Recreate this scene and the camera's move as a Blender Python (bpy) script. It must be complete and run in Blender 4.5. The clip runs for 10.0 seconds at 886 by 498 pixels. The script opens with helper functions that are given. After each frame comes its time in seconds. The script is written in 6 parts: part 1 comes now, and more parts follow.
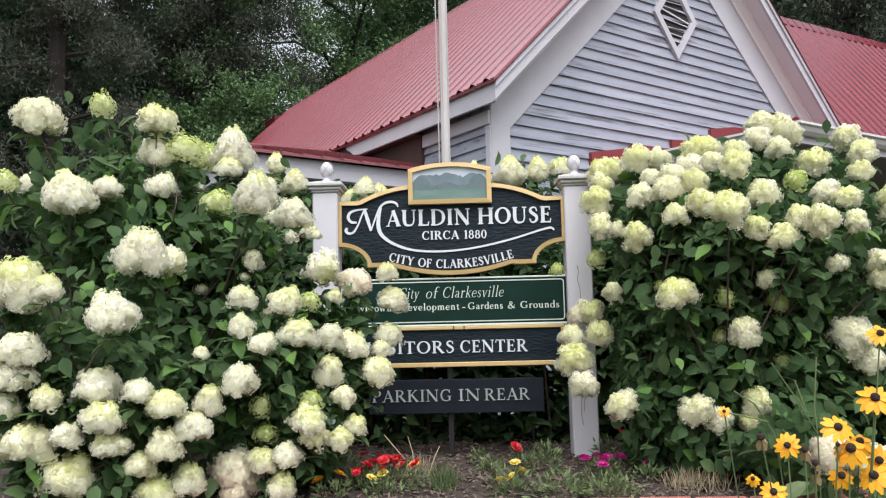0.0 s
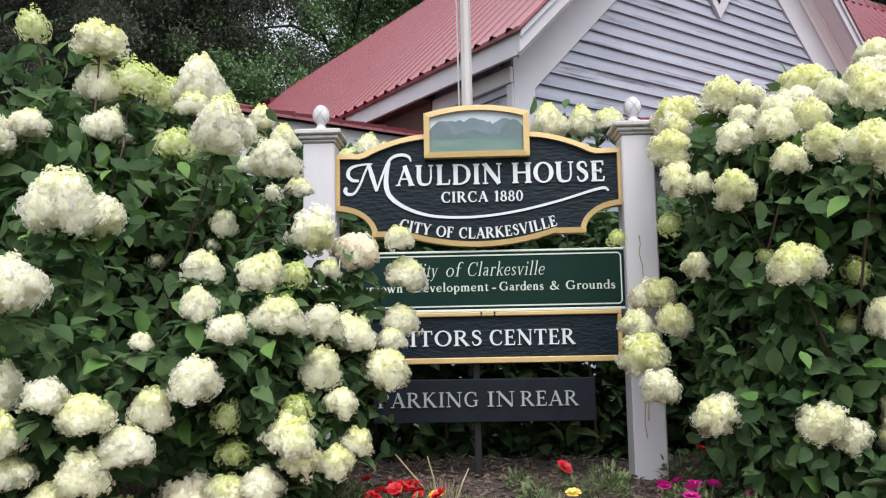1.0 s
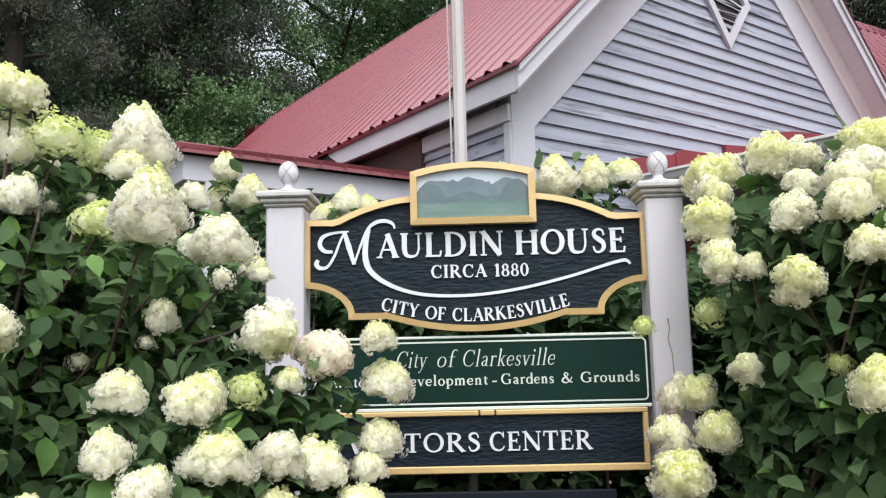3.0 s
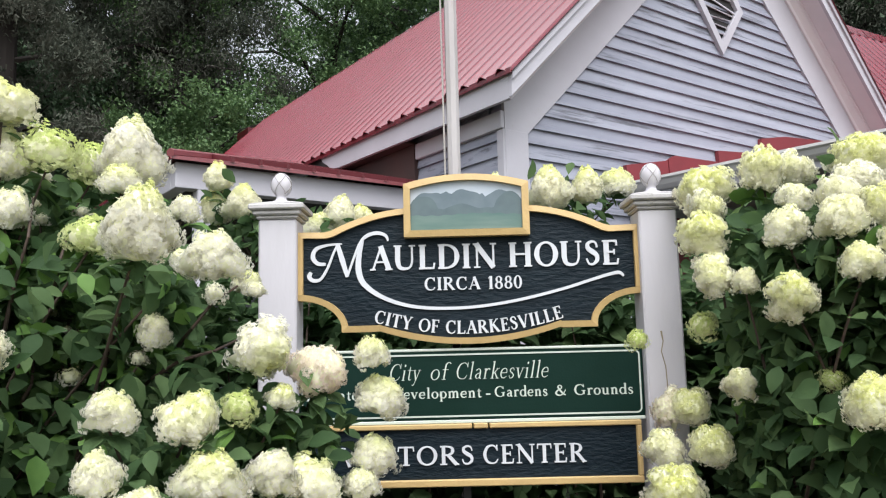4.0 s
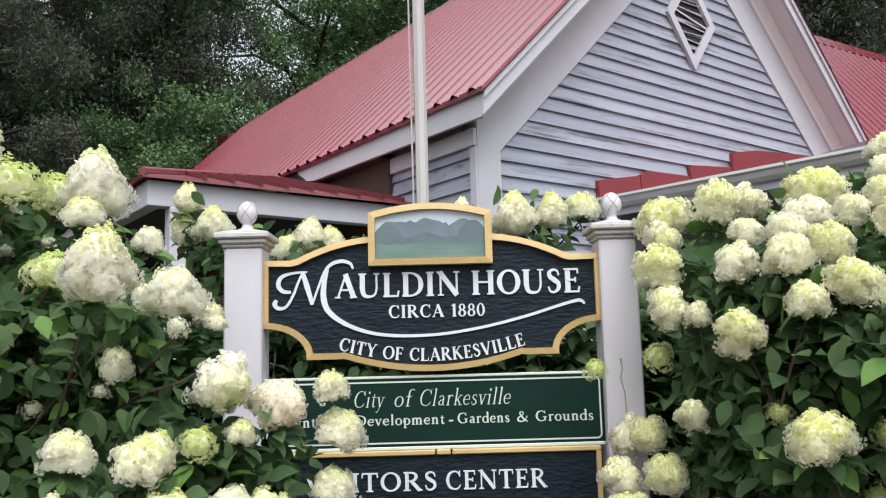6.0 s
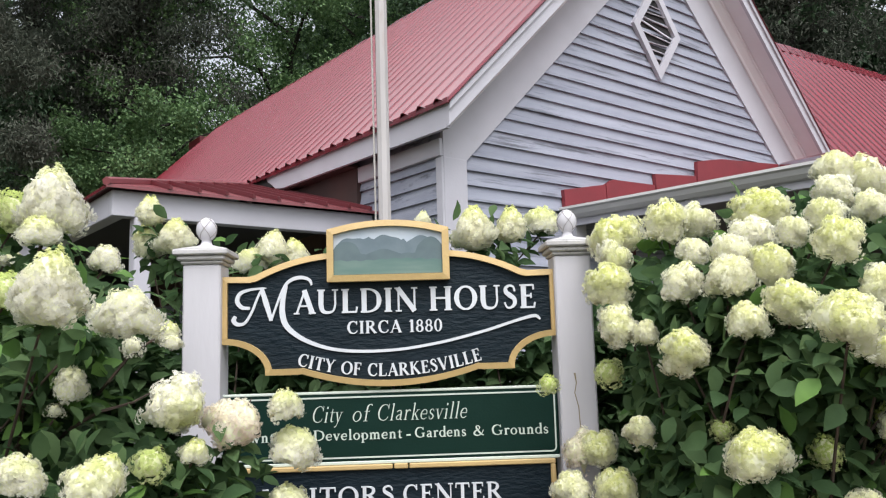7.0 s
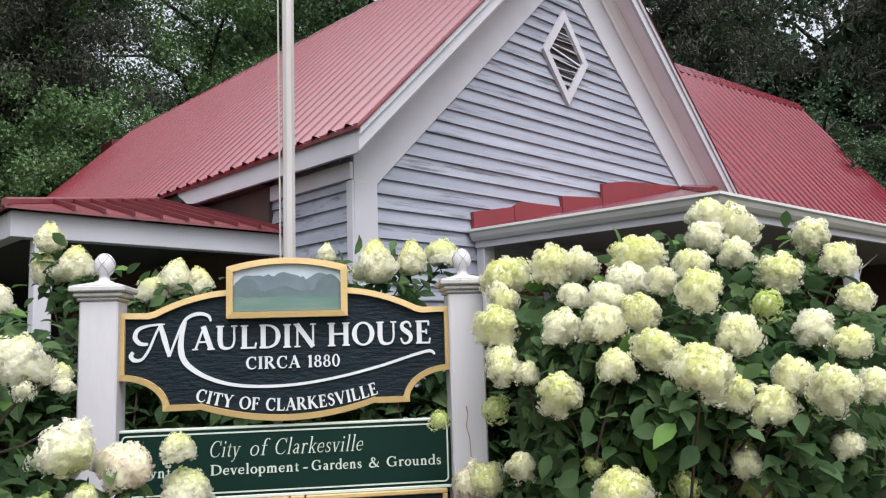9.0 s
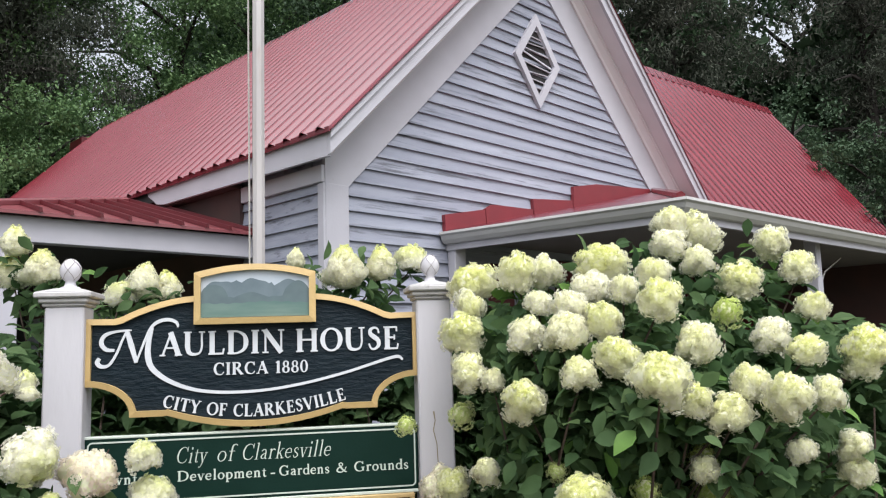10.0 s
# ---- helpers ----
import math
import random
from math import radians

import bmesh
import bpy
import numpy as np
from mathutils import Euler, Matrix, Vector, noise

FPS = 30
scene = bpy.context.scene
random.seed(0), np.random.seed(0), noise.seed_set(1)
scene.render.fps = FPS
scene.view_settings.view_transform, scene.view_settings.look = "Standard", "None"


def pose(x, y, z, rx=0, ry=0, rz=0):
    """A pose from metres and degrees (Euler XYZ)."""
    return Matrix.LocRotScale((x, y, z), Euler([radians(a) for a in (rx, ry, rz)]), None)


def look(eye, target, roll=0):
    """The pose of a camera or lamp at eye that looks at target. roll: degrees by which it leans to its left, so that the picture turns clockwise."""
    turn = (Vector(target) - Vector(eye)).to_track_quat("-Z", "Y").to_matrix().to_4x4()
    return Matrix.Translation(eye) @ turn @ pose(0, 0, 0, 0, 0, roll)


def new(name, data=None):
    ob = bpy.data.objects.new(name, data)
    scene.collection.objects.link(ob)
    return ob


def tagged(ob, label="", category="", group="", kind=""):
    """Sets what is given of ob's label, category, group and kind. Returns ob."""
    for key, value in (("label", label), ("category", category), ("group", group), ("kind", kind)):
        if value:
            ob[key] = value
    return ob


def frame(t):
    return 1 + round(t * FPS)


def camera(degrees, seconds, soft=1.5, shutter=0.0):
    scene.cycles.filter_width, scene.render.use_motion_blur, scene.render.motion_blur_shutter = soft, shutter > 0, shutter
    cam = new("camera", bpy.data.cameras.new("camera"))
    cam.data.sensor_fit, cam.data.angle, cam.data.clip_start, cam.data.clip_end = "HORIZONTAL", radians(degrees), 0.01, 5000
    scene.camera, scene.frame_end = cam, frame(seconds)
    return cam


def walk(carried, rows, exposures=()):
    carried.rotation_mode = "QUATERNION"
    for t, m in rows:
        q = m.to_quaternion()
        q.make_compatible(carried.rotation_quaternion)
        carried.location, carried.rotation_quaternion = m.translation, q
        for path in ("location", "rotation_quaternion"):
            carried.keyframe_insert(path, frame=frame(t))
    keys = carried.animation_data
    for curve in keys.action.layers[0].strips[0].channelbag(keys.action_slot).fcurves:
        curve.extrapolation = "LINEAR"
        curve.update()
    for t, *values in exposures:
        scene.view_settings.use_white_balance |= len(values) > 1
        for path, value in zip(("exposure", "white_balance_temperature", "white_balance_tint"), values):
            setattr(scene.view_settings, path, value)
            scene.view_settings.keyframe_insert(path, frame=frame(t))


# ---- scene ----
cam = camera(58.2, 10.0, soft=1.2)
PATH = [
    (0, (-0.165, 0.243, 0.661), (0.83, 1.965, 0.873), -1.3),
    (0.5, (0.017, 0.678, 0.646), (1.013, 2.4, 0.852), -1.1),
    (1, (0.188, 1.074, 0.622), (1.185, 2.796, 0.828), -1.1),
    (1.5, (0.36, 1.372, 0.675), (1.361, 3.09, 0.888), -1.2),
    (2, (0.438, 1.501, 0.786), (1.44, 3.216, 1.017), -1.4),
    (2.5, (0.454, 1.516, 0.861), (1.46, 3.227, 1.11), -1.4),
    (4, (0.455, 1.516, 0.947), (1.483, 3.213, 1.203), -1.4),
    (4.5, (0.462, 1.506, 0.961), (1.495, 3.199, 1.216), -1.5),
    (5, (0.469, 1.491, 0.982), (1.51, 3.179, 1.239), -1.5),
    (6.5, (0.507, 1.394, 1.064), (1.587, 3.058, 1.321), -1.6),
    (7, (0.525, 1.353, 1.087), (1.635, 2.997, 1.344), -1.7),
    (7.5, (0.541, 1.308, 1.107), (1.698, 2.92, 1.362), -1.7),
    (8, (0.543, 1.272, 1.141), (1.747, 2.848, 1.394), -1.7),
    (8.5, (0.526, 1.224, 1.188), (1.765, 2.774, 1.439), -1.7),
    (9, (0.533, 1.189, 1.206), (1.795, 2.719, 1.461), -1.8),
    (9.5, (0.536, 1.16, 1.221), (1.823, 2.67, 1.473), -1.8),
    (10, (0.533, 1.148, 1.233), (1.844, 2.638, 1.482), -1.8),
]
EXPOSURE = [(0, 0.09), (0.5, 0.11), (1.5, 0.14), (2, 0.22), (2.5, 0.24), (4, 0.17), (4.5, 0.13), (5, 0.1), (6.5, 0.09), (8, 0.07), (10, 0.07)]
walk(cam, [(t, look(eye, target, roll)) for t, eye, target, roll in PATH], EXPOSURE)

# ---- light ----
world = bpy.data.worlds.new("overcast_sky")
scene.world = world
world.use_nodes = True
wn, wl = world.node_tree.nodes, world.node_tree.links
wn.clear()
sky = wn.new("ShaderNodeTexSky")
sky.sky_type, sky.sun_disc = "NISHITA", False
sky.sun_elevation, sky.sun_rotation = radians(62), radians(202)
sky.dust_density = 4.0
soften = wn.new("ShaderNodeHueSaturation")
soften.inputs["Saturation"].default_value = 0.3
sky_bg = wn.new("ShaderNodeBackground")
sky_bg.inputs["Strength"].default_value = 0.262
sky_out = wn.new("ShaderNodeOutputWorld")
wl.new(sky.outputs["Color"], soften.inputs["Color"])
wl.new(soften.outputs["Color"], sky_bg.inputs["Color"])
wl.new(sky_bg.outputs["Background"], sky_out.inputs["Surface"])

sun = new("sun", bpy.data.lights.new("sun", "SUN"))
sun.data.energy, sun.data.angle, sun.data.color = 2.3, radians(60), (0.95, 0.98, 1.06)
sun.matrix_world = look((0, 0, 0), (0.17, 0.43, -0.89))


# ---- materials ----
def material(name, colour, rough=0.6, second=None, scale=6.0, amount=0.5, detail=6.0, bump=0.0, bump_scale=60.0,
             metal=0.0, island=0.0, stretch=(1, 1, 1), stain=None, stain_scale=2.0, stain_from=0.55, stain_to=0.7, spec=0.5, thin=0.0):
    m = bpy.data.materials.new(name)
    m.use_nodes = True
    n, l = m.node_tree.nodes, m.node_tree.links
    b = n["Principled BSDF"]
    b.inputs["Roughness"].default_value = rough
    b.inputs["Metallic"].default_value = metal
    b.inputs["Specular IOR Level"].default_value = spec
    at = n.new("ShaderNodeTexCoord")
    size = n.new("ShaderNodeMapping")
    size.inputs["Scale"].default_value = stretch
    l.new(at.outputs["Object"], size.inputs["Vector"])
    tex = n.new("ShaderNodeTexNoise")
    tex.inputs["Scale"].default_value, tex.inputs["Detail"].default_value = scale, detail
    l.new(size.outputs["Vector"], tex.inputs["Vector"])
    ramp = n.new("ShaderNodeMapRange")
    ramp.inputs["From Min"].default_value, ramp.inputs["From Max"].default_value = 0.3, 0.7
    ramp.inputs["To Max"].default_value = amount
    l.new(tex.outputs["Fac"], ramp.inputs["Value"])
    mix = n.new("ShaderNodeMix")
    mix.data_type = "RGBA"
    mix.inputs["A"].default_value = (*colour, 1)
    mix.inputs["B"].default_value = (*(second or [c * 0.6 for c in colour]), 1)
    l.new(ramp.outputs["Result"], mix.inputs["Factor"])
    last = mix.outputs["Result"]
    if stain:
        st = n.new("ShaderNodeTexNoise")
        st.inputs["Scale"].default_value, st.inputs["Detail"].default_value, st.inputs["Roughness"].default_value = stain_scale, 9, 0.72
        l.new(size.outputs["Vector"], st.inputs["Vector"])
        sr = n.new("ShaderNodeMapRange")
        sr.inputs["From Min"].default_value, sr.inputs["From Max"].default_value = stain_from, stain_to
        l.new(st.outputs["Fac"], sr.inputs["Value"])
        sm = n.new("ShaderNodeMix")
        sm.data_type = "RGBA"
        sm.inputs["B"].default_value = (*stain, 1)
        l.new(sr.outputs["Result"], sm.inputs["Factor"])
        l.new(last, sm.inputs["A"])
        last = sm.outputs["Result"]
    if island:
        geo = n.new("ShaderNodeNewGeometry")
        info = n.new("ShaderNodeObjectInfo")
        add = n.new("ShaderNodeMath")
        add.operation = "ADD"
        l.new(geo.outputs["Random Per Island"], add.inputs[0])
        l.new(info.outputs["Random"], add.inputs[1])
        wrap = n.new("ShaderNodeMath")
        wrap.operation = "FRACT"
        l.new(add.outputs["Value"], wrap.inputs[0])
        vr = n.new("ShaderNodeMapRange")
        vr.inputs["To Min"].default_value, vr.inputs["To Max"].default_value = 1 - island, 1 + island
        l.new(wrap.outputs["Value"], vr.inputs["Value"])
        hs = n.new("ShaderNodeHueSaturation")
        l.new(vr.outputs["Result"], hs.inputs["Value"])
        hue = n.new("ShaderNodeMapRange")
        hue.inputs["To Min"].default_value, hue.inputs["To Max"].default_value = 0.5 + island * 0.045, 0.5 - island * 0.045
        l.new(wrap.outputs["Value"], hue.inputs["Value"])
        l.new(hue.outputs["Result"], hs.inputs["Hue"])
        l.new(last, hs.inputs["Color"])
        last = hs.outputs["Color"]
    l.new(last, b.inputs["Base Color"])
    if bump:
        bt = n.new("ShaderNodeTexNoise")
        bt.inputs["Scale"].default_value, bt.inputs["Detail"].default_value = bump_scale, 4
        l.new(size.outputs["Vector"], bt.inputs["Vector"])
        bp = n.new("ShaderNodeBump")
        bp.inputs["Strength"].default_value, bp.inputs["Distance"].default_value = bump, 0.01
        l.new(bt.outputs["Fac"], bp.inputs["Height"])
        l.new(bp.outputs["Normal"], b.inputs["Normal"])
    if thin:
        tr = n.new("ShaderNodeBsdfTranslucent")
        l.new(last, tr.inputs["Color"])
        ms = n.new("ShaderNodeMixShader")
        ms.inputs["Fac"].default_value = thin
        l.new(b.outputs["BSDF"], ms.inputs[1])
        l.new(tr.outputs["BSDF"], ms.inputs[2])
        l.new(ms.outputs["Shader"], n["Material Output"].inputs["Surface"])
    return m


def petals(name, low, high, start, end, thin=0.64):
    """Flower head: one colour at the base that turns into another towards the tip."""
    m = bpy.data.materials.new(name)
    m.use_nodes = True
    n, l = m.node_tree.nodes, m.node_tree.links
    b = n["Principled BSDF"]
    b.inputs["Roughness"].default_value = 0.75
    b.inputs["Specular IOR Level"].default_value = 0.15
    at = n.new("ShaderNodeTexCoord")
    sep = n.new("ShaderNodeSeparateXYZ")
    l.new(at.outputs["Object"], sep.inputs["Vector"])
    info = n.new("ShaderNodeObjectInfo")
    noi = n.new("ShaderNodeTexNoise")
    noi.inputs["Scale"].default_value = 2.5
    l.new(at.outputs["Object"], noi.inputs["Vector"])
    a1 = n.new("ShaderNodeMath")
    a1.operation = "MULTIPLY_ADD"
    l.new(info.outputs["Random"], a1.inputs[0])
    a1.inputs[1].default_value = 0.7
    l.new(sep.outputs["Z"], a1.inputs[2])
    a2 = n.new("ShaderNodeMath")
    a2.operation = "MULTIPLY_ADD"
    l.new(noi.outputs["Fac"], a2.inputs[0])
    a2.inputs[1].default_value = 0.8
    l.new(a1.outputs["Value"], a2.inputs[2])
    r = n.new("ShaderNodeMapRange")
    r.inputs["From Min"].default_value, r.inputs["From Max"].default_value = start + 0.75, end + 0.75
    l.new(a2.outputs["Value"], r.inputs["Value"])
    mix = n.new("ShaderNodeMix")
    mix.data_type = "RGBA"
    mix.inputs["A"].default_value, mix.inputs["B"].default_value = (*low, 1), (*high, 1)
    l.new(r.outputs["Result"], mix.inputs["Factor"])
    geo = n.new("ShaderNodeNewGeometry")
    vr = n.new("ShaderNodeMapRange")
    vr.inputs["To Min"].default_value, vr.inputs["To Max"].default_value = 0.9, 1.05
    l.new(geo.outputs["Random Per Island"], vr.inputs["Value"])
    hs = n.new("ShaderNodeHueSaturation")
    l.new(vr.outputs["Result"], hs.inputs["Value"])
    l.new(mix.outputs["Result"], hs.inputs["Color"])
    l.new(hs.outputs["Color"], b.inputs["Base Color"])
    tr = n.new("ShaderNodeBsdfTranslucent")
    l.new(hs.outputs["Color"], tr.inputs["Color"])
    ms = n.new("ShaderNodeMixShader")
    ms.inputs["Fac"].default_value = thin
    l.new(b.outputs["BSDF"], ms.inputs[1])
    l.new(tr.outputs["BSDF"], ms.inputs[2])
    l.new(ms.outputs["Shader"], n["Material Output"].inputs["Surface"])
    return m


WHITE = material("white_trim_paint", (0.5, 0.49, 0.535), 0.55, (0.42, 0.41, 0.45), 3, 0.7, bump=0.08, stain=(0.4, 0.38, 0.35), stain_scale=5, stain_from=0.64, stain_to=0.8)
POST = material("weathered_post_paint", (0.56, 0.545, 0.58), 0.5, (0.47, 0.455, 0.48), 7, 0.6, bump=0.12, bump_scale=40, stretch=(1, 1, 0.25), stain=(0.36, 0.33, 0.3), stain_scale=14, stain_from=0.66, stain_to=0.78)
CLAP = material("blue_grey_clapboard_paint", (0.345, 0.36, 0.425), 0.6, (0.225, 0.24, 0.3), 2.2, 0.85, bump=0.2, bump_scale=30, stretch=(0.3, 1, 5), island=0.07,
                stain=(0.12, 0.125, 0.15), stain_scale=2.6, stain_from=0.535, stain_to=0.63)
ROOF = material("faded_red_metal_roofing", (0.17, 0.02, 0.031), 0.2, (0.125, 0.016, 0.024), 1.2, 0.8, spec=0.9, bump=0.03, bump_scale=15, stain=(0.2, 0.05, 0.055), stain_scale=0.8, stain_from=0.55, stain_to=0.75)
PORCH_METAL = material("rusty_maroon_porch_metal", (0.23, 0.06, 0.068), 0.3, (0.17, 0.045, 0.05), 5, 0.8, spec=0.7, stain=(0.1, 0.06, 0.05), stain_scale=9, stain_from=0.62, stain_to=0.74)
FLASH = material("red_painted_flashing", (0.21, 0.026, 0.034), 0.5, (0.16, 0.024, 0.03), 5, 0.7, bump=0.1, stain=(0.42, 0.36, 0.37), stain_scale=7, stain_from=0.66, stain_to=0.72)
SHUTTER = material("dark_red_shutter_paint", (0.10, 0.008, 0.012), 0.5, (0.07, 0.006, 0.01), 6, 0.5)
# brighter copy of the trim white; bounced light is put into its colour
SOFFIT = material("bounce_lit_white_paint", (0.72, 0.69, 0.72), 0.55, (0.62, 0.59, 0.61), 3, 0.7, bump=0.06)
GUTTER = material("cream_painted_gutter", (0.52, 0.51, 0.5), 0.4, (0.43, 0.42, 0.41), 3, 0.7, stain=(0.35, 0.33, 0.3), stain_scale=4, stain_from=0.62, stain_to=0.8)
# near-black fill for places that get no light, such as porch and vent
DARK = material("dark_void_fill", (0.03, 0.028, 0.028), 0.8)
NAVY = material("textured_navy_sign_paint", (0.0045, 0.0105, 0.016), 0.5, (0.009, 0.018, 0.025), 30, 0.8, bump=0.6, bump_scale=75, stretch=(0.45, 1, 1.3), spec=0.16)
GOLD = material("weathered_gold_border_paint", (0.55, 0.385, 0.165), 0.5, (0.47, 0.33, 0.145), 12, 0.8, bump=0.15, bump_scale=70, stain=(0.2, 0.13, 0.06), stain_scale=9, stain_from=0.68, stain_to=0.8)
LETTER = material("white_letter_paint", (0.63, 0.65, 0.68), 0.55, (0.54, 0.56, 0.59), 20, 0.6, bump=0.05, spec=0.3)
GREY_LETTER = material("grey_letter_paint", (0.33, 0.36, 0.36), 0.6, (0.24, 0.26, 0.26), 25, 0.7)
PALE = material("pale_green_letter_paint", (0.56, 0.62, 0.55), 0.55, (0.5, 0.56, 0.5), 25, 0.3)
# dark brown that carries the shade of eave and porch in its colour
SHADE_WOOD = material("painted_shade_brown", (0.05, 0.03, 0.028), 0.85, (0.08, 0.035, 0.03), 3, 0.8)
# white paint darkened to grey; the porch's shade is in the colour
SHADED_WHITE = material("shade_grey_ceiling_paint", (0.22, 0.22, 0.22), 0.7, (0.16, 0.16, 0.16), 3, 0.7)
GREEN = material("dark_green_sign_paint", (0.0045, 0.021, 0.015), 0.55, (0.0065, 0.026, 0.02), 10, 0.7, bump=0.08, bump_scale=120, spec=0.12)
SLATE = material("slate_sign_board", (0.008, 0.011, 0.016), 0.55, (0.013, 0.016, 0.022), 8, 0.7, bump=0.1, spec=0.14)
P_SKY = material("painted_sky", (0.36, 0.43, 0.5), 0.6, (0.52, 0.56, 0.6), 9, 0.9)
P_HILL = material("painted_hills", (0.10, 0.14, 0.165), 0.6, (0.15, 0.195, 0.22), 16, 0.9)
P_HILL_NEAR = material("painted_near_hills", (0.085, 0.122, 0.135), 0.6, (0.11, 0.155, 0.165), 18, 0.9)
P_FIELD = material("painted_field", (0.075, 0.15, 0.135), 0.6, (0.14, 0.21, 0.185), 14, 0.9, stretch=(0.4, 1, 2))
POLE = material("weathered_pole_paint", (0.36, 0.33, 0.32), 0.6, (0.5, 0.48, 0.485), 4, 0.9, bump=0.2, bump_scale=30, stretch=(2, 2, 0.3), stain=(0.3, 0.2, 0.15), stain_scale=3, stain_from=0.55, stain_to=0.75)
ROPE = material("grey_rope", (0.45, 0.43, 0.4), 0.9, bump=0.4, bump_scale=200)
IRON = material("dark_iron", (0.03, 0.03, 0.03), 0.5, metal=0.6)
MULCH = material("brown_bark_mulch", (0.052, 0.036, 0.028), 0.95, (0.026, 0.018, 0.015), 9, 0.9, bump=0.8, bump_scale=45, stain=(0.11, 0.088, 0.068), stain_scale=14, stain_from=0.58, stain_to=0.72)
CHIP = material("mulch_chips", (0.08, 0.055, 0.042), 0.95, (0.135, 0.105, 0.08), 3, 0.8, island=0.45)
BRICK = material("salmon_brick", (0.34, 0.12, 0.085), 0.9, (0.26, 0.09, 0.07), 12, 0.8, bump=0.4, bump_scale=90, island=0.15)
STEM = material("brown_shrub_stem", (0.075, 0.045, 0.034), 0.8, (0.05, 0.04, 0.028), 20, 0.8, bump=0.2)
LEAF = material("hydrangea_leaf", (0.105, 0.178, 0.076), 0.62, (0.078, 0.14, 0.06), 14, 0.8, island=0.42, bump=0.25, bump_scale=70, spec=0.14, thin=0.55)
LEAF_NEW = material("young_hydrangea_leaf", (0.12, 0.23, 0.055), 0.6, (0.09, 0.18, 0.045), 25, 0.7, island=0.2, spec=0.2, thin=0.3)
CREAM = petals("cream_petals", (0.865, 0.85, 0.77), (0.76, 0.79, 0.4), 0.2, 1.1)
PALE_CREAM = petals("pale_yellow_cream_petals", (0.865, 0.85, 0.745), (0.78, 0.8, 0.41), 0.2, 1.2)
LIME = petals("lime_tipped_petals", (0.865, 0.85, 0.72), (0.77, 0.795, 0.35), 0.05, 1.1)
BUD = petals("green_bud_petals", (0.74, 0.78, 0.46), (0.6, 0.69, 0.25), -0.2, 0.8)
BLUSH = petals("blush_cream_petals", (0.86, 0.76, 0.69), (0.87, 0.83, 0.72), -0.4, 0.5)
CORE = material("flower_head_heart", (0.88, 0.86, 0.7), 0.9, (0.74, 0.76, 0.46), 6, 0.8)
BARK = material("tree_bark", (0.026, 0.021, 0.018), 0.95, (0.016, 0.013, 0.011), 5, 0.9, bump=0.8, bump_scale=12, stretch=(1, 1, 0.2))
CAP = material("lichened_grey_cap_paint", (0.5, 0.485, 0.49), 0.7, (0.38, 0.37, 0.36), 14, 0.9, bump=0.3, bump_scale=60, stain=(0.2, 0.19, 0.16), stain_scale=16, stain_from=0.6, stain_to=0.72)
GROOVE = material("grey_groove", (0.3, 0.28, 0.27), 0.9)
WOOD_A = material("broad_tree_leaves", (0.125, 0.215, 0.085), 0.55, (0.08, 0.15, 0.06), 0.6, 0.9, island=0.35, spec=0.3, thin=0.25)
WOOD_B = material("dark_conifer_needles", (0.072, 0.092, 0.068), 0.8, (0.08, 0.076, 0.064), 0.5, 0.9, island=0.22, spec=0.05, thin=0.3)
# lighter copy of the dark needles, with haze put into the colour
WOOD_D = material("haze_lightened_conifer_needles", (0.088, 0.115, 0.082), 0.8, (0.098, 0.094, 0.08), 0.5, 0.9, island=0.2, spec=0.05, thin=0.3)
WOOD_C = material("dark_wood_leaves", (0.055, 0.098, 0.05), 0.6, (0.044, 0.078, 0.042), 0.6, 0.9, island=0.35, spec=0.25, thin=0.2)
DRY = material("dry_stalk", (0.33, 0.27, 0.17), 0.8, (0.2, 0.16, 0.1), 8, 0.8)
TUFT = material("grey_green_bed_foliage", (0.09, 0.14, 0.05), 0.7, (0.15, 0.18, 0.08), 10, 0.8, island=0.3, thin=0.2)
RED_P = material("red_petals", (0.55, 0.012, 0.02), 0.6, (0.45, 0.02, 0.03), 9, 0.8, island=0.2, thin=0.2)
PINK_P = material("magenta_petals", (0.58, 0.015, 0.25), 0.6, (0.5, 0.03, 0.3), 9, 0.8, island=0.2, thin=0.2)
YELLOW_P = material("pale_yellow_petals", (0.75, 0.62, 0.16), 0.6, (0.7, 0.5, 0.06), 9, 0.8, island=0.15, thin=0.2)
ORANGE_P = material("golden_orange_petals", (0.85, 0.44, 0.014), 0.55, (0.8, 0.32, 0.01), 9, 0.8, island=0.15, thin=0.2)
CONE = material("dark_brown_seed_cone", (0.025, 0.012, 0.01), 0.9, bump=0.6, bump_scale=300)
SOIL_FAR = material("lawn_and_leaf_litter", (0.06, 0.075, 0.03), 0.95, (0.07, 0.055, 0.035), 0.5, 0.9, bump=0.5, bump_scale=8)


# ---- mesh helpers ----
def part(name, bm, mat, parent=None, label="", smooth=False, kind=""):
    me = bpy.data.meshes.new(name)
    bm.normal_update()
    bm.to_mesh(me)
    bm.free()
    me.materials.append(mat)
    if smooth:
        for p in me.polygons:
            p.use_smooth = True
    ob = new(name, me)
    ob.parent = parent
    return tagged(ob, label=label, kind=kind)


def piece(name, me, m, parent, label=""):
    ob = new(name, me)
    ob.parent = parent
    ob.matrix_local = m
    return tagged(ob, label=label)


def empty(name, m, label, category, group="", kind=""):
    ob = new(name)
    ob.empty_display_size = 0.1
    ob.matrix_world = m
    return tagged(ob, label, category, group, kind)


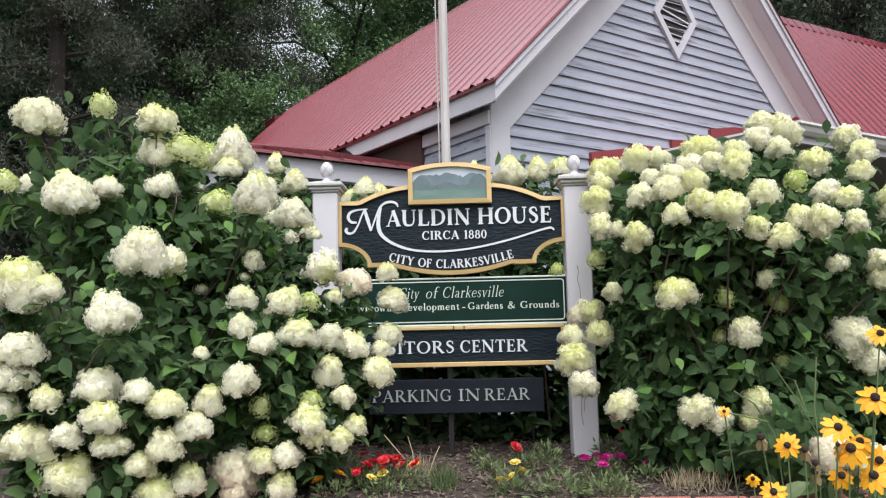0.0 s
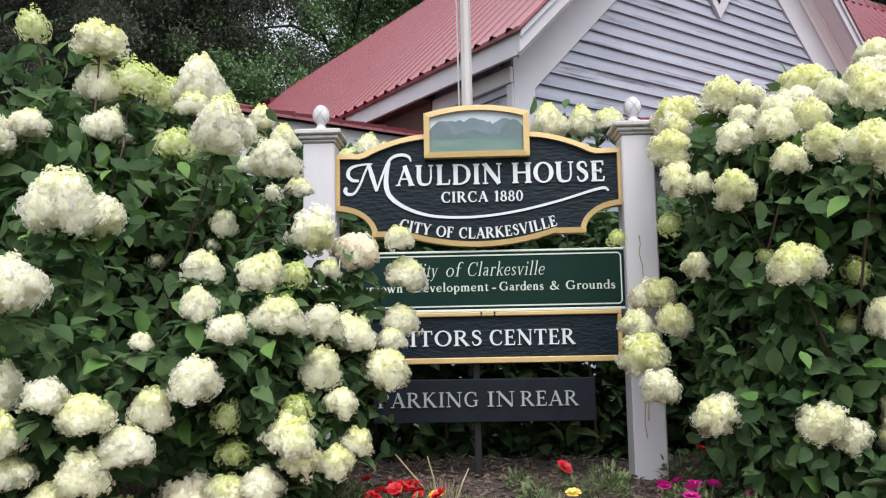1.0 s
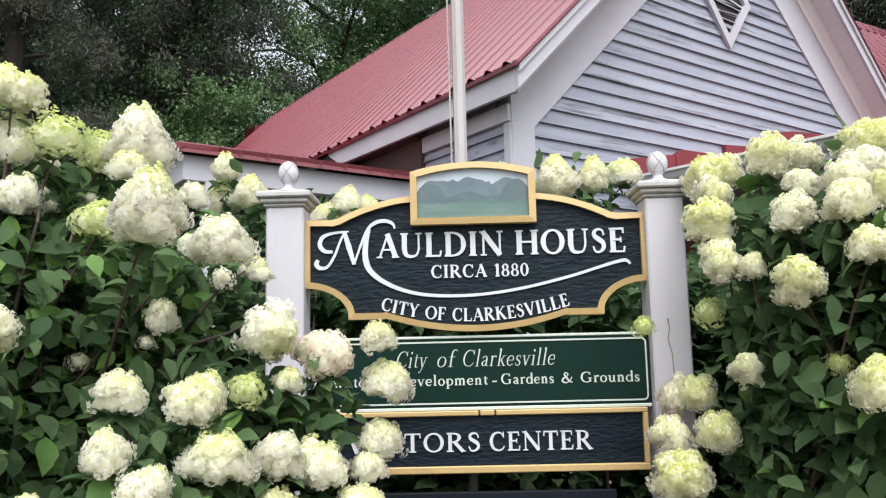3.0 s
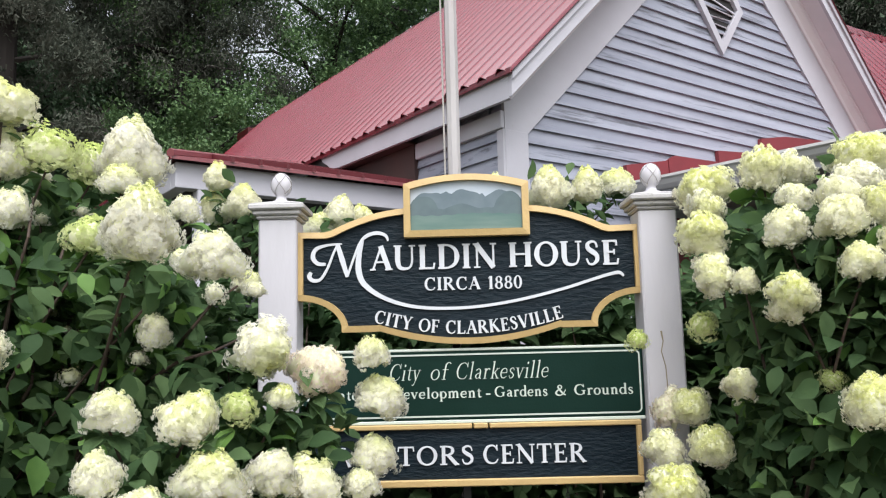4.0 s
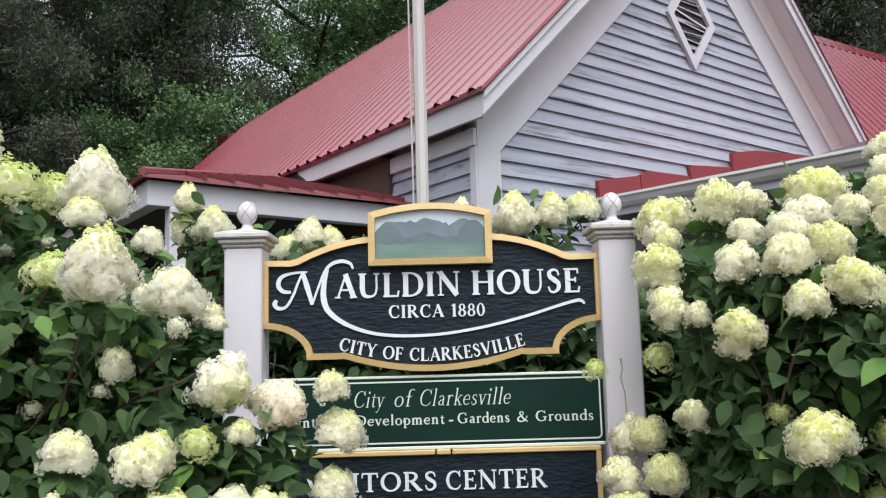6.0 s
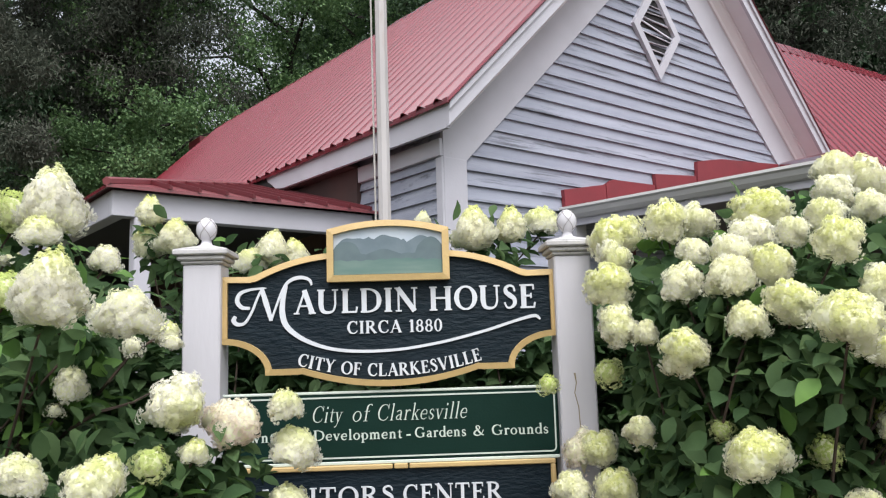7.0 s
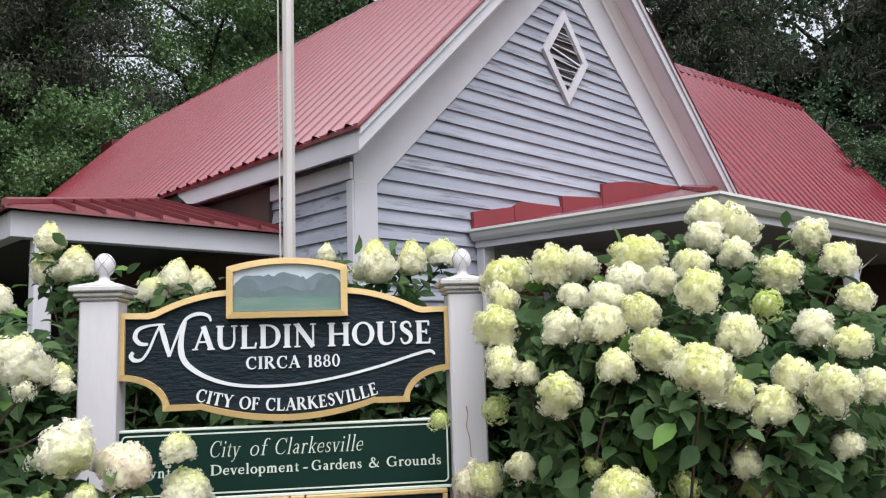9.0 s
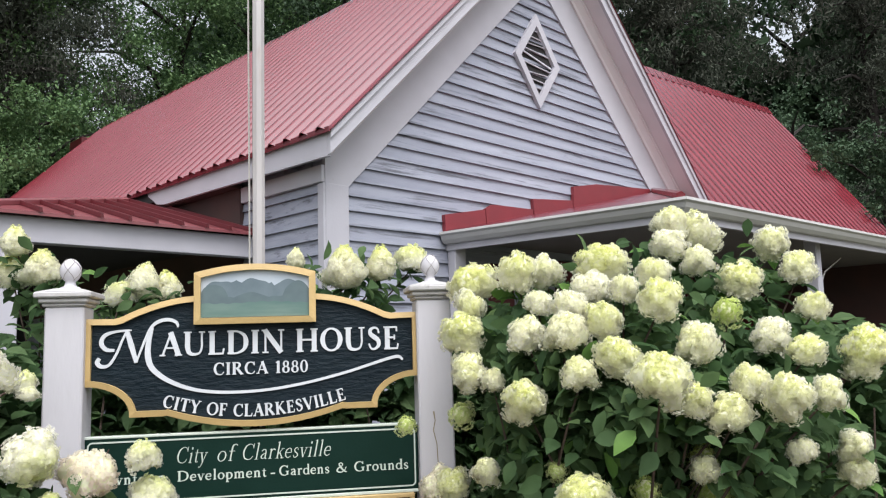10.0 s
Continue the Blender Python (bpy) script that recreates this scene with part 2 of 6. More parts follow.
def box(bm, x0, x1, y0, y1, z0, z1, bevel=0.0, m=None):
    r = bmesh.ops.create_cube(bm, size=1, matrix=Matrix.LocRotScale(((x0 + x1) / 2, (y0 + y1) / 2, (z0 + z1) / 2), None, (x1 - x0, y1 - y0, z1 - z0)))
    vs = r["verts"]
    if bevel:
        es = list({e for v in vs for e in v.link_edges})
        vs = list({v for f in bmesh.ops.bevel(bm, geom=es, offset=bevel, segments=1, affect="EDGES")["faces"] for v in f.verts} | {v for v in vs if v.is_valid})
    if m:
        bmesh.ops.transform(bm, matrix=m, verts=vs)
    return bm


def cube(*a, **k):
    return box(bmesh.new(), *a, **k)


def prism(bm, pts, direction):
    """A flat outline pushed along a direction."""
    low = [bm.verts.new(p) for p in pts]
    high = [bm.verts.new(Vector(p) + Vector(direction)) for p in pts]
    n = len(pts)
    f1, f2 = bm.faces.new(low), bm.faces.new(high[::-1])
    for i in range(n):
        bm.faces.new((low[i], high[i], high[(i + 1) % n], low[(i + 1) % n]))
    bmesh.ops.recalc_face_normals(bm, faces=bm.faces)
    return bm


def lathe(bm, profile, steps=20, m=None):
    rings = []
    for r, z in profile:
        rings.append([bm.verts.new((r * math.cos(2 * math.pi * i / steps), r * math.sin(2 * math.pi * i / steps), z)) for i in range(steps)])
    for a, b in zip(rings, rings[1:]):
        for i in range(steps):
            bm.faces.new((a[i], a[(i + 1) % steps], b[(i + 1) % steps], b[i]))
    bm.faces.new(rings[0][::-1])
    bm.faces.new(rings[-1])
    if m:
        bmesh.ops.transform(bm, matrix=m, verts=[v for r in rings for v in r])
    return bm


def tube(bm, points, radii, steps=6):
    """A round stem along points."""
    rings = []
    for i, p in enumerate(points):
        p = Vector(p)
        d = (Vector(points[min(i + 1, len(points) - 1)]) - Vector(points[max(i - 1, 0)])).normalized()
        s = d.orthogonal().normalized()
        t = d.cross(s)
        r = radii[i] if isinstance(radii, (list, tuple)) else radii
        rings.append([bm.verts.new(p + r * (math.cos(2 * math.pi * k / steps) * s + math.sin(2 * math.pi * k / steps) * t)) for k in range(steps)])
    for a, b in zip(rings, rings[1:]):
        off = min(range(steps), key=lambda o: sum((a[k].co - b[(k + o) % steps].co).length for k in range(steps)))
        for k in range(steps):
            bm.faces.new((a[k], a[(k + 1) % steps], b[(k + 1 + off) % steps], b[(k + off) % steps]))
    bm.faces.new(rings[0][::-1])
    bm.faces.new(rings[-1])
    return bm


def scatter_mesh(name, tv, tf, pos, fwd, nrm, size, mat):
    """Many copies of a small template (x across, y along, z up) joined into one mesh."""
    tv = np.asarray(tv, float)
    pos, fwd, nrm, size = (np.asarray(a, float) for a in (pos, fwd, nrm, size))
    fwd = fwd / np.maximum(np.linalg.norm(fwd, axis=1, keepdims=True), 1e-9)
    side = np.cross(fwd, nrm)
    side /= np.maximum(np.linalg.norm(side, axis=1, keepdims=True), 1e-9)
    up = np.cross(side, fwd)
    v = pos[:, None] + size[:, None, None] * (tv[None, :, :1] * side[:, None] + tv[None, :, 1:2] * fwd[:, None] + tv[None, :, 2:] * up[:, None])
    n, k = len(pos), len(tv)
    faces = [tuple(f[j] + i * k for j in range(len(f))) for i in range(n) for f in tf]
    me = bpy.data.meshes.new(name)
    me.from_pydata(v.reshape(-1, 3).tolist(), [], faces)
    me.materials.append(mat)
    return me


# a broad pointed leaf, folded along its rib and drooping at the tip
LEAF_V = [(0, 0, 0), (0, 0.3, 0.0), (0, 0.65, -0.03), (0, 1.0, -0.16), (-0.22, 0.22, 0.06), (-0.29, 0.48, 0.07), (-0.17, 0.78, 0.0),
          (0.22, 0.22, 0.06), (0.29, 0.48, 0.07), (0.17, 0.78, 0.0)]
LEAF_F = [(0, 1, 4), (4, 1, 5), (1, 2, 5), (5, 2, 6), (2, 3, 6), (0, 7, 1), (7, 8, 1), (1, 8, 2), (8, 9, 2), (2, 9, 3)]
SPRIG_V = [(0, 0, 0), (-0.3, 0.45, 0.07), (0, 1, -0.08), (0.3, 0.45, 0.07)]
SPRIG_F = [(0, 3, 2, 1)]

# ---- ground ----
SX, SY, SA = 1.427, 4.242, -31.73      # the sign's first post and the line of the sign
SIGN_M = pose(SX, SY, 0, 0, 0, SA)
SIGN_I = SIGN_M.inverted()
EDGE = -1.14                            # the bed's brick edge, in front of the sign


def ground_height(x, y):
    q = SIGN_I @ Vector((x, y, 0))
    k = min(1, max(0, (q.y - EDGE + 0.12) / 0.1))
    far = math.hypot(x - 2, y - 4)
    bed = 0.02 + 0.022 * noise.noise((x * 3, y * 3, 0)) + 0.012 * noise.noise((x * 11, y * 11, 3))
    low = -0.5 + 0.02 * noise.noise((x * 2, y * 2, 5))
    return low + (bed - low) * k - max(0, far - 40) * 0.004


def spread(a, b, step, grow):
    out, s = [a], step
    while out[-1] < b:
        s *= grow
        out.append(out[-1] + s)
    return out


core_x = [-2 + 0.08 * i for i in range(88)]
core_y = [-0.5 + 0.08 * i for i in range(80)]
gx = [-v for v in spread(2.0, 400, 0.1, 1.25)][::-1] + core_x + spread(core_x[-1] + 0.08, 400, 0.1, 1.25)
gy = [-v for v in spread(0.5, 400, 0.1, 1.25)][::-1] + core_y + spread(core_y[-1] + 0.08, 400, 0.1, 1.25)
gx, gy = sorted(set(round(v, 4) for v in gx)), sorted(set(round(v, 4) for v in gy))
gv = [(x, y, ground_height(x, y)) for y in gy for x in gx]
W = len(gx)
gf = [(j * W + i, j * W + i + 1, (j + 1) * W + i + 1, (j + 1) * W + i) for j in range(len(gy) - 1) for i in range(W - 1)]
gme = bpy.data.meshes.new("ground")
gme.from_pydata(gv, [], gf)
gme.materials.append(MULCH)
gme.materials.append(SOIL_FAR)
for p in gme.polygons:
    c = SIGN_I @ p.center
    p.material_index = 0 if (-1.6 < c.y < 1.2 and -3.5 < c.x < 4.5) else 1
    p.use_smooth = True
tagged(new("ground", gme), "brown bark mulch bed with lawn and leaf litter beyond", "ground", kind="structure")

# ---- house ----
HOUSE_M = pose(3.38, 5.565, 0, 0, 0, 4.6)
house = empty("house", HOUSE_M, "blue-grey clapboard house with faded red metal roof and white trim", "house")
UC, SL, RIDGE, VR = 2.48, 0.985, 5.24, -0.285     # middle of the gable, roof slope, ridge height, rake face
BACK = 9.65


def roof_z(u):
    return RIDGE - SL * abs(u - UC)


# gable wall core and its clapboards
bm = bmesh.new()
prism(bm, [(0.03, 0.012, -0.3), (2 * UC - 0.03, 0.012, -0.3), (2 * UC - 0.03, 0.012, roof_z(0) - 0.22), (UC, 0.012, RIDGE - 0.26), (0.03, 0.012, roof_z(0) - 0.22)], (0, 0.14, 0))
front = part("gable_wall", bm, CLAP, house)
BOARD = 0.1035


def clapboard(u0a, u1a, u0b, u1b, z, h=BOARD):
    """One lapped board: thin at its top edge, thick at its bottom; its ends may follow the roof slope."""
    bm = bmesh.new()
    pts = [(u0a, -0.025, z), (u1a, -0.025, z), (u1b, -0.003, z + h + 0.012), (u0b, -0.003, z + h + 0.012)]
    back = [(u0a, 0.01, z), (u1a, 0.01, z), (u1b, 0.01, z + h + 0.012), (u0b, 0.01, z + h + 0.012)]
    a = [bm.verts.new(p) for p in pts]
    b = [bm.verts.new(p) for p in back]
    bm.faces.new(a)
    for i in range(4):
        bm.faces.new((a[i], b[i], b[(i + 1) % 4], a[(i + 1) % 4]))
    bmesh.ops.recalc_face_normals(bm, faces=bm.faces)
    return bm


UI, INNER, SI = 2.452, 4.557, 0.976      # middle, apex and slope of the clapboarded triangle
z = 0.218
while z < INNER - 0.1:
    def ends(zz):
        return max(0.2, UI - (INNER - zz) / SI), min(2 * UC - 0.2, UI + (INNER - zz) / SI)
    a, b = ends(z)
    c, d = ends(z + BOARD)
    if b - a > 0.1:
        part("clapboard", clapboard(a - 0.03, b + 0.03, c - 0.03, max(d, c) + 0.03, z + random.uniform(-0.002, 0.002)), CLAP, front)
    z += BOARD

# west wall
bm = bmesh.new()
box(bm, 0.012, 0.15, 0.155, 8.9, -0.3, 2.6)
west = part("side_wall", bm, CLAP, house)
z = 0.218
while z < 2.3:
    bm = clapboard(-8.9, -0.03, -8.9, -0.03, z)
    bmesh.ops.transform(bm, matrix=pose(0, 0, 0, 0, 0, -90), verts=bm.verts)
    part("clapboard", bm, CLAP, west)
    z += BOARD
part("corner_board", cube(-0.012, 0.186, -0.036, 0.009, -0.3, 2.35, 0.004), WHITE, house)
part("corner_board", cube(-0.03, -0.014, -0.036, 0.03, -0.3, 2.35, 0.003), WHITE, house)
part("frieze_board", cube(-0.045, -0.014, -0.034, 0.95, 2.352, 2.468, 0.004), WHITE, house)
# panel laid over the wall; its dark colour is the shade under the eave
part("porch_header", cube(-0.05, -0.013, 0.955, 8.9, 1.7, 2.468), SHADE_WOOD, house, "side wall panel with the eave's shade painted as dark brown")

# frieze along the gable's slopes, soffits, rake boards
for s in (-1, 1):
    def P(du, z_, v):
        return (UC + s * du, v, z_)
    low = UC + 0.012
    bm = bmesh.new()
    edge = low - 0.19
    lip = INNER - SI * (edge + s * (UC - UI))
    pts = [(UI, -0.034, INNER), P(edge, lip, -0.034), P(low, lip - 0.02, -0.034), P(low, roof_z(UC + low) - 0.155, -0.034), P(0, RIDGE - 0.15, -0.034)]
    prism(bm, pts, (0, 0.028, 0))
    part("frieze_board", bm, WHITE, house)
    bm = bmesh.new()
    prism(bm, [P(0, RIDGE - 0.15, VR + 0.03), P(UC + 0.125, roof_z(-0.125) - 0.15, VR + 0.03), P(UC + 0.125, roof_z(-0.125) - 0.13, VR + 0.03), P(0, RIDGE - 0.13, VR + 0.03)], (0, -VR + 0.1, 0))
    part("soffit", bm, SOFFIT, house)
    # sloping moulding where the soffit meets the frieze
    bm = bmesh.new()
    section = [(-0.036, 0.29), (-0.05, 0.285), (-0.058, 0.25), (-0.095, 0.19), (-0.11, 0.18), (-0.112, 0.152), (-0.036, 0.152)]
    prism(bm, [(UC, v, RIDGE - d) for v, d in section], (s * (UC - 0.03), 0, -SL * (UC - 0.03)))
    part("bed_moulding", bm, SOFFIT, house)
    bm = bmesh.new()
    prism(bm, [P(0, RIDGE - 0.165, VR), P(UC + 0.16, roof_z(-0.16) - 0.165, VR), P(UC + 0.16, roof_z(-0.16) - 0.012, VR), P(0, RIDGE - 0.012, VR)], (0, 0.028, 0))
    part("rake_board", bm, WHITE, house)
    bm = bmesh.new()
    prism(bm, [P(0, RIDGE - 0.06, VR - 0.018), P(UC + 0.165, roof_z(-0.165) - 0.06, VR - 0.018), P(UC + 0.165, roof_z(-0.165) - 0.006, VR - 0.018), P(0, RIDGE - 0.006, VR - 0.018)], (0, 0.016, 0))
    part("rake_moulding", bm, WHITE, house)

# eave on the west side: fascia and sloping soffit
bm = bmesh.new()
prism(bm, [(-0.16, VR + 0.03, roof_z(-0.16) - 0.175), (-0.16, 1.93, roof_z(-0.16) - 0.16), (-0.16, 2.06, roof_z(-0.16) - 0.14), (-0.16, 2.12, roof_z(-0.16) - 0.1), (-0.16, 2.2, roof_z(-0.16) - 0.06), (-0.16, 2.24, roof_z(-0.16) - 0.012), (-0.16, VR + 0.03, roof_z(-0.16) - 0.012)], (0.028, 0, 0))
part("eave_fascia", bm, WHITE, house)
# soffit coloured dark to paint in the shadow beyond the corner
part("eave_soffit", cube(-0.13, -0.014, 0.96, 8.9, 2.47, 2.49), SHADE_WOOD, house, "eave soffit with its shade painted as dark brown")

# ribbed metal roofing, sheet by sheet
RIB, SHEET = 0.18, 0.9
length = math.hypot(UC + 0.18, SL * (UC + 0.18))


def ribbed_sheet(ribs, run, rib=RIB, height=0.042):
    bm = bmesh.new()
    prof = []
    for i in range(ribs):
        x = i * rib
        prof += [(x + rib * q, height * h) for q, h in ((0, 0), (0.13, 0.02), (0.26, 0.2), (0.46, 0.84), (0.52, 1.0), (0.62, 1.0), (0.68, 0.84), (0.93, 0.06))]
    prof.append((ribs * rib, 0))
    rows = [[bm.verts.new((x, y, h)) for x, h in prof] for y in (0, run)]
    for i in range(len(prof) - 1):
        bm.faces.new((rows[0][i], rows[0][i + 1], rows[1][i + 1], rows[1][i]))
    lowr = [[bm.verts.new((x, y, h - 0.006)) for x, h in prof] for y in (0, run)]
    for i in range(len(prof) - 1):
        bm.faces.new((rows[0][i + 1], rows[0][i], lowr[0][i], lowr[0][i + 1]))
        bm.faces.new((lowr[0][i + 1], lowr[0][i], lowr[1][i], lowr[1][i + 1]))
    me = bpy.data.meshes.new("metal_sheet")
    bm.normal_update()
    bm.to_mesh(me)
    bm.free()
    me.materials.append(ROOF)
    return me


part("eave_closure", cube(-0.186, -0.172, VR - 0.02, BACK, roof_z(-0.178) - 0.014, roof_z(-0.178) + 0.024, 0.003), ROOF, house, "faded red drip strip closing the roof ribs")
roof = part("roof", prism(bmesh.new(), [(UC, VR + 0.04, RIDGE - 0.03), (-0.15, VR + 0.04, roof_z(-0.15) - 0.03), (-0.15, VR + 0.04, roof_z(-0.15) - 0.12), (UC, VR + 0.04, RIDGE - 0.125),
                                        (2 * UC + 0.15, VR + 0.04, roof_z(-0.15) - 0.12), (2 * UC + 0.15, VR + 0.04, roof_z(-0.15) - 0.03)], (0, BACK - VR - 0.08, 0)), DARK, house, "dark roof timbers")
sheet = ribbed_sheet(5, length)
ang = math.degrees(math.atan(SL))
n_sheets = 11
step = (BACK - VR + 0.03) / n_sheets
for i in range(n_sheets):
    v = VR - 0.03 + i * step
    # west slope: x of the sheet runs back, y runs up the slope
    m = Matrix(((0, math.cos(radians(ang)), -math.sin(radians(ang)), -0.178), (step / SHEET, 0, 0, v), (0, math.sin(radians(ang)), math.cos(radians(ang)), roof_z(-0.178)), (0, 0, 0, 1)))
    piece("metal_sheet", sheet, m, roof)
    m = Matrix(((0, -math.cos(radians(ang)), math.sin(radians(ang)), 2 * UC + 0.2), (step / SHEET, 0, 0, v), (0, math.sin(radians(ang)), math.cos(radians(ang)), roof_z(-0.2)), (0, 0, 0, 1)))
    piece("metal_sheet", sheet, m, roof)
bm = bmesh.new()
for i in range(44):
    a = VR - 0.03 + i * (BACK - VR) / 44
    prism(bm, [(UC - 0.11, a, RIDGE - 0.075), (UC, a, RIDGE + 0.06 - 0.006 * (i % 2)), (UC + 0.11, a, RIDGE - 0.075), (UC, a, RIDGE + 0.035)], (0, (BACK - VR) / 44 - 0.012, 0))
part("ridge_cap", bm, ROOF, roof)
# brick chimney past the far end of the ridge
chim = part("chimney", cube(UC - 0.28, UC + 0.28, BACK + 0.1, BACK + 0.65, 0, RIDGE - 0.12, 0.01), SHUTTER, house, "small dark red chimney")

# diamond louvre in the gable
VU, VZ, VW, VH = 2.374, 3.765, 0.325, 0.44
# near-black sheet behind the slats stands in for the unlit void
vent = part("gable_vent", prism(bmesh.new(), [(VU, -0.02, VZ + VH * 0.8), (VU - VW * 0.8, -0.02, VZ), (VU, -0.02, VZ - VH * 0.8), (VU + VW * 0.8, -0.02, VZ)], (0, 0.01, 0)), DARK, house, "diamond louvred gable vent")
corner = [(0, 1), (-1, 0), (0, -1), (1, 0)]
for i in range(4):
    (a, b), (c, d) = corner[i], corner[(i + 1) % 4]
    k = 0.75
    o1, o2 = (VU + a * VW, -0.052, VZ + b * VH), (VU + c * VW, -0.052, VZ + d * VH)
    i1, i2 = (VU + a * VW * k, -0.052, VZ + b * VH * k), (VU + c * VW * k, -0.052, VZ + d * VH * k)
    part("vent_frame", prism(bmesh.new(), [o1, o2, i2, i1], (0, 0.035, 0)), WHITE, vent)
for i, tilt in enumerate((-3, 2, -2, 3, 11, 4, -3, 2, 1)):
    zz = VZ + VH * 0.64 - i * 0.066
    w = VW * 0.75 * (1 - abs(zz - VZ) / (VH * 0.75)) - 0.012
    if w > 0.02:
        bm = cube(-w, w, -0.015, 0.015, -0.004, 0.004, 0.001)
        bmesh.ops.transform(bm, matrix=pose(VU, -0.03, zz, 36 + 2 * tilt, tilt, 0), verts=bm.verts)
        part("slat", bm, WHITE, vent)

# right wing behind the gable
RZ, RS, WS, WL = 5.04, 1.35, 2.06, 4.86        # ridge height, slope, half depth, length
WING_M = pose(5.176, 1.371, 0, 0, 0, -5.6)
wing = part("wing_roof", prism(bmesh.new(), [(0, 0, RZ - 0.03), (0, -WS + 0.03, RZ - 0.03 - RS * (WS - 0.03)), (0, -WS + 0.03, RZ - 0.1 - RS * (WS - 0.03)), (0, WS, RZ - 0.03 - RS * WS)], (WL, 0, 0)), DARK, house, "dark roof timbers")
wing.matrix_local = WING_M
wa = math.atan(RS)
wing_sheet = ribbed_sheet(5, math.hypot(WS, WS * RS), height=0.014)
for i in range(6):
    k = WL / 6 / SHEET
    m = Matrix(((k, 0, 0, i * WL / 6), (0, math.cos(wa), -math.sin(wa), -WS), (0, math.sin(wa), math.cos(wa), RZ - WS * RS), (0, 0, 0, 1)))
    piece("metal_sheet", wing_sheet, m, wing)
bm = bmesh.new()
for i in range(27):
    x0 = i * WL / 27
    prism(bm, [(x0, -0.09, RZ - 0.1), (x0, 0, RZ + 0.05 - 0.005 * (i % 2)), (x0, 0.1, RZ - 0.06), (x0, 0, RZ + 0.02)], (WL / 27 - 0.014, 0, 0))
part("ridge_cap", bm, ROOF, wing)
part("wing_wall", cube(2 * UC, 10.1, 0.15, 4.5, -0.3, 2.75), CLAP, house)

# side porch with a hipped metal roof
PV, PU, PZ = 0.75, -1.85, 2.078
porch = part("porch_beam", cube(PU, -0.05, PV, PV + 0.09, PZ - 0.152, PZ, 0.004), WHITE, house, "white painted porch beam")
part("porch_beam", cube(PU, PU + 0.09, PV + 0.09, 7.0, PZ - 0.152, PZ, 0.004), WHITE, house)
prof = [(PU - 0.05, PV - 0.06, PZ + 0.02), (-0.03, PV - 0.06, PZ + 0.02), (-0.03, 2.3, PZ + 0.465), (-0.3, 2.3, PZ + 0.465)]
pr = part("porch_roof", prism(bmesh.new(), prof, (0, 0, -0.02)), PORCH_METAL, house)
part("porch_roof", prism(bmesh.new(), [(PU - 0.05, PV - 0.06, PZ + 0.016), (-0.3, 2.3, PZ + 0.461), (-0.3, 7.0, PZ + 0.461), (PU - 0.05, 7.0, PZ + 0.016)], (0, 0, -0.02)), ROOF, house)
for i in range(9):
    u = -1.533 + i * 0.178
    top = min(1.0, (u - PU + 0.05) / (-PU - 0.25))
    bm = bmesh.new()
    prism(bm, [(u - 0.011, PV - 0.07, PZ + 0.02), (u - 0.007, PV - 0.07, PZ + 0.048), (u + 0.007, PV - 0.07, PZ + 0.048), (u + 0.011, PV - 0.07, PZ + 0.02)], (0, 1.61 * top, 0.445 * top))
    # rib coloured dark to paint in the shadow line along each seam
    part("roof_rib", bm, SHUTTER, pr, "standing seam coloured dark red for its shadow line")
bm = bmesh.new()
tube(bm, [(PU - 0.05, PV - 0.06, PZ + 0.032), (-0.3, 2.3, PZ + 0.475)], 0.026, 6)
part("hip_cap", bm, PORCH_METAL, pr)
part("porch_post", cube(PU + 0.13, PU + 0.23, PV - 0.005, PV + 0.095, -0.3, PZ - 0.152, 0.006), WHITE, house)
part("porch_post", cube(PU - 0.0, PU + 0.1, 4.0, 4.1, -0.3, PZ - 0.152, 0.006), WHITE, house)
# ceiling and back wall near-black: the porch's inner shade as colour
part("porch_ceiling", cube(PU + 0.09, -0.05, PV + 0.09, 7.0, PZ - 0.03, PZ - 0.005), DARK, house, "side porch ceiling with its shade painted near-black")
part("porch_back_wall", cube(PU, -0.04, 5.4, 5.5, -0.3, PZ - 0.03), DARK, house, "side porch back wall with shade painted near-black")

# front porch: hipped roof with cream gutters
QZ = 2.105
HIP = (4.25, 0, 2.8)                     # where the porch hip meets the wall
QA, QB, QC = (1.125, -0.03), (1.315, -1.87), (9.5, -2.32)     # plan of the eave: at the wall, the corner, the far end
bm = bmesh.new()
prism(bm, [(QA[0], 0, QZ + 0.02), (*QB, QZ + 0.006), HIP], (0, 0, -0.02))
part("porch_roof", bm, ROOF, house)
bm = bmesh.new()
prism(bm, [(*QB, QZ - 0.002), (*QC, QZ - 0.002), (9.5, 0, HIP[2] - 0.01), HIP], (0, 0, -0.02))
part("porch_roof", bm, ROOF, house)


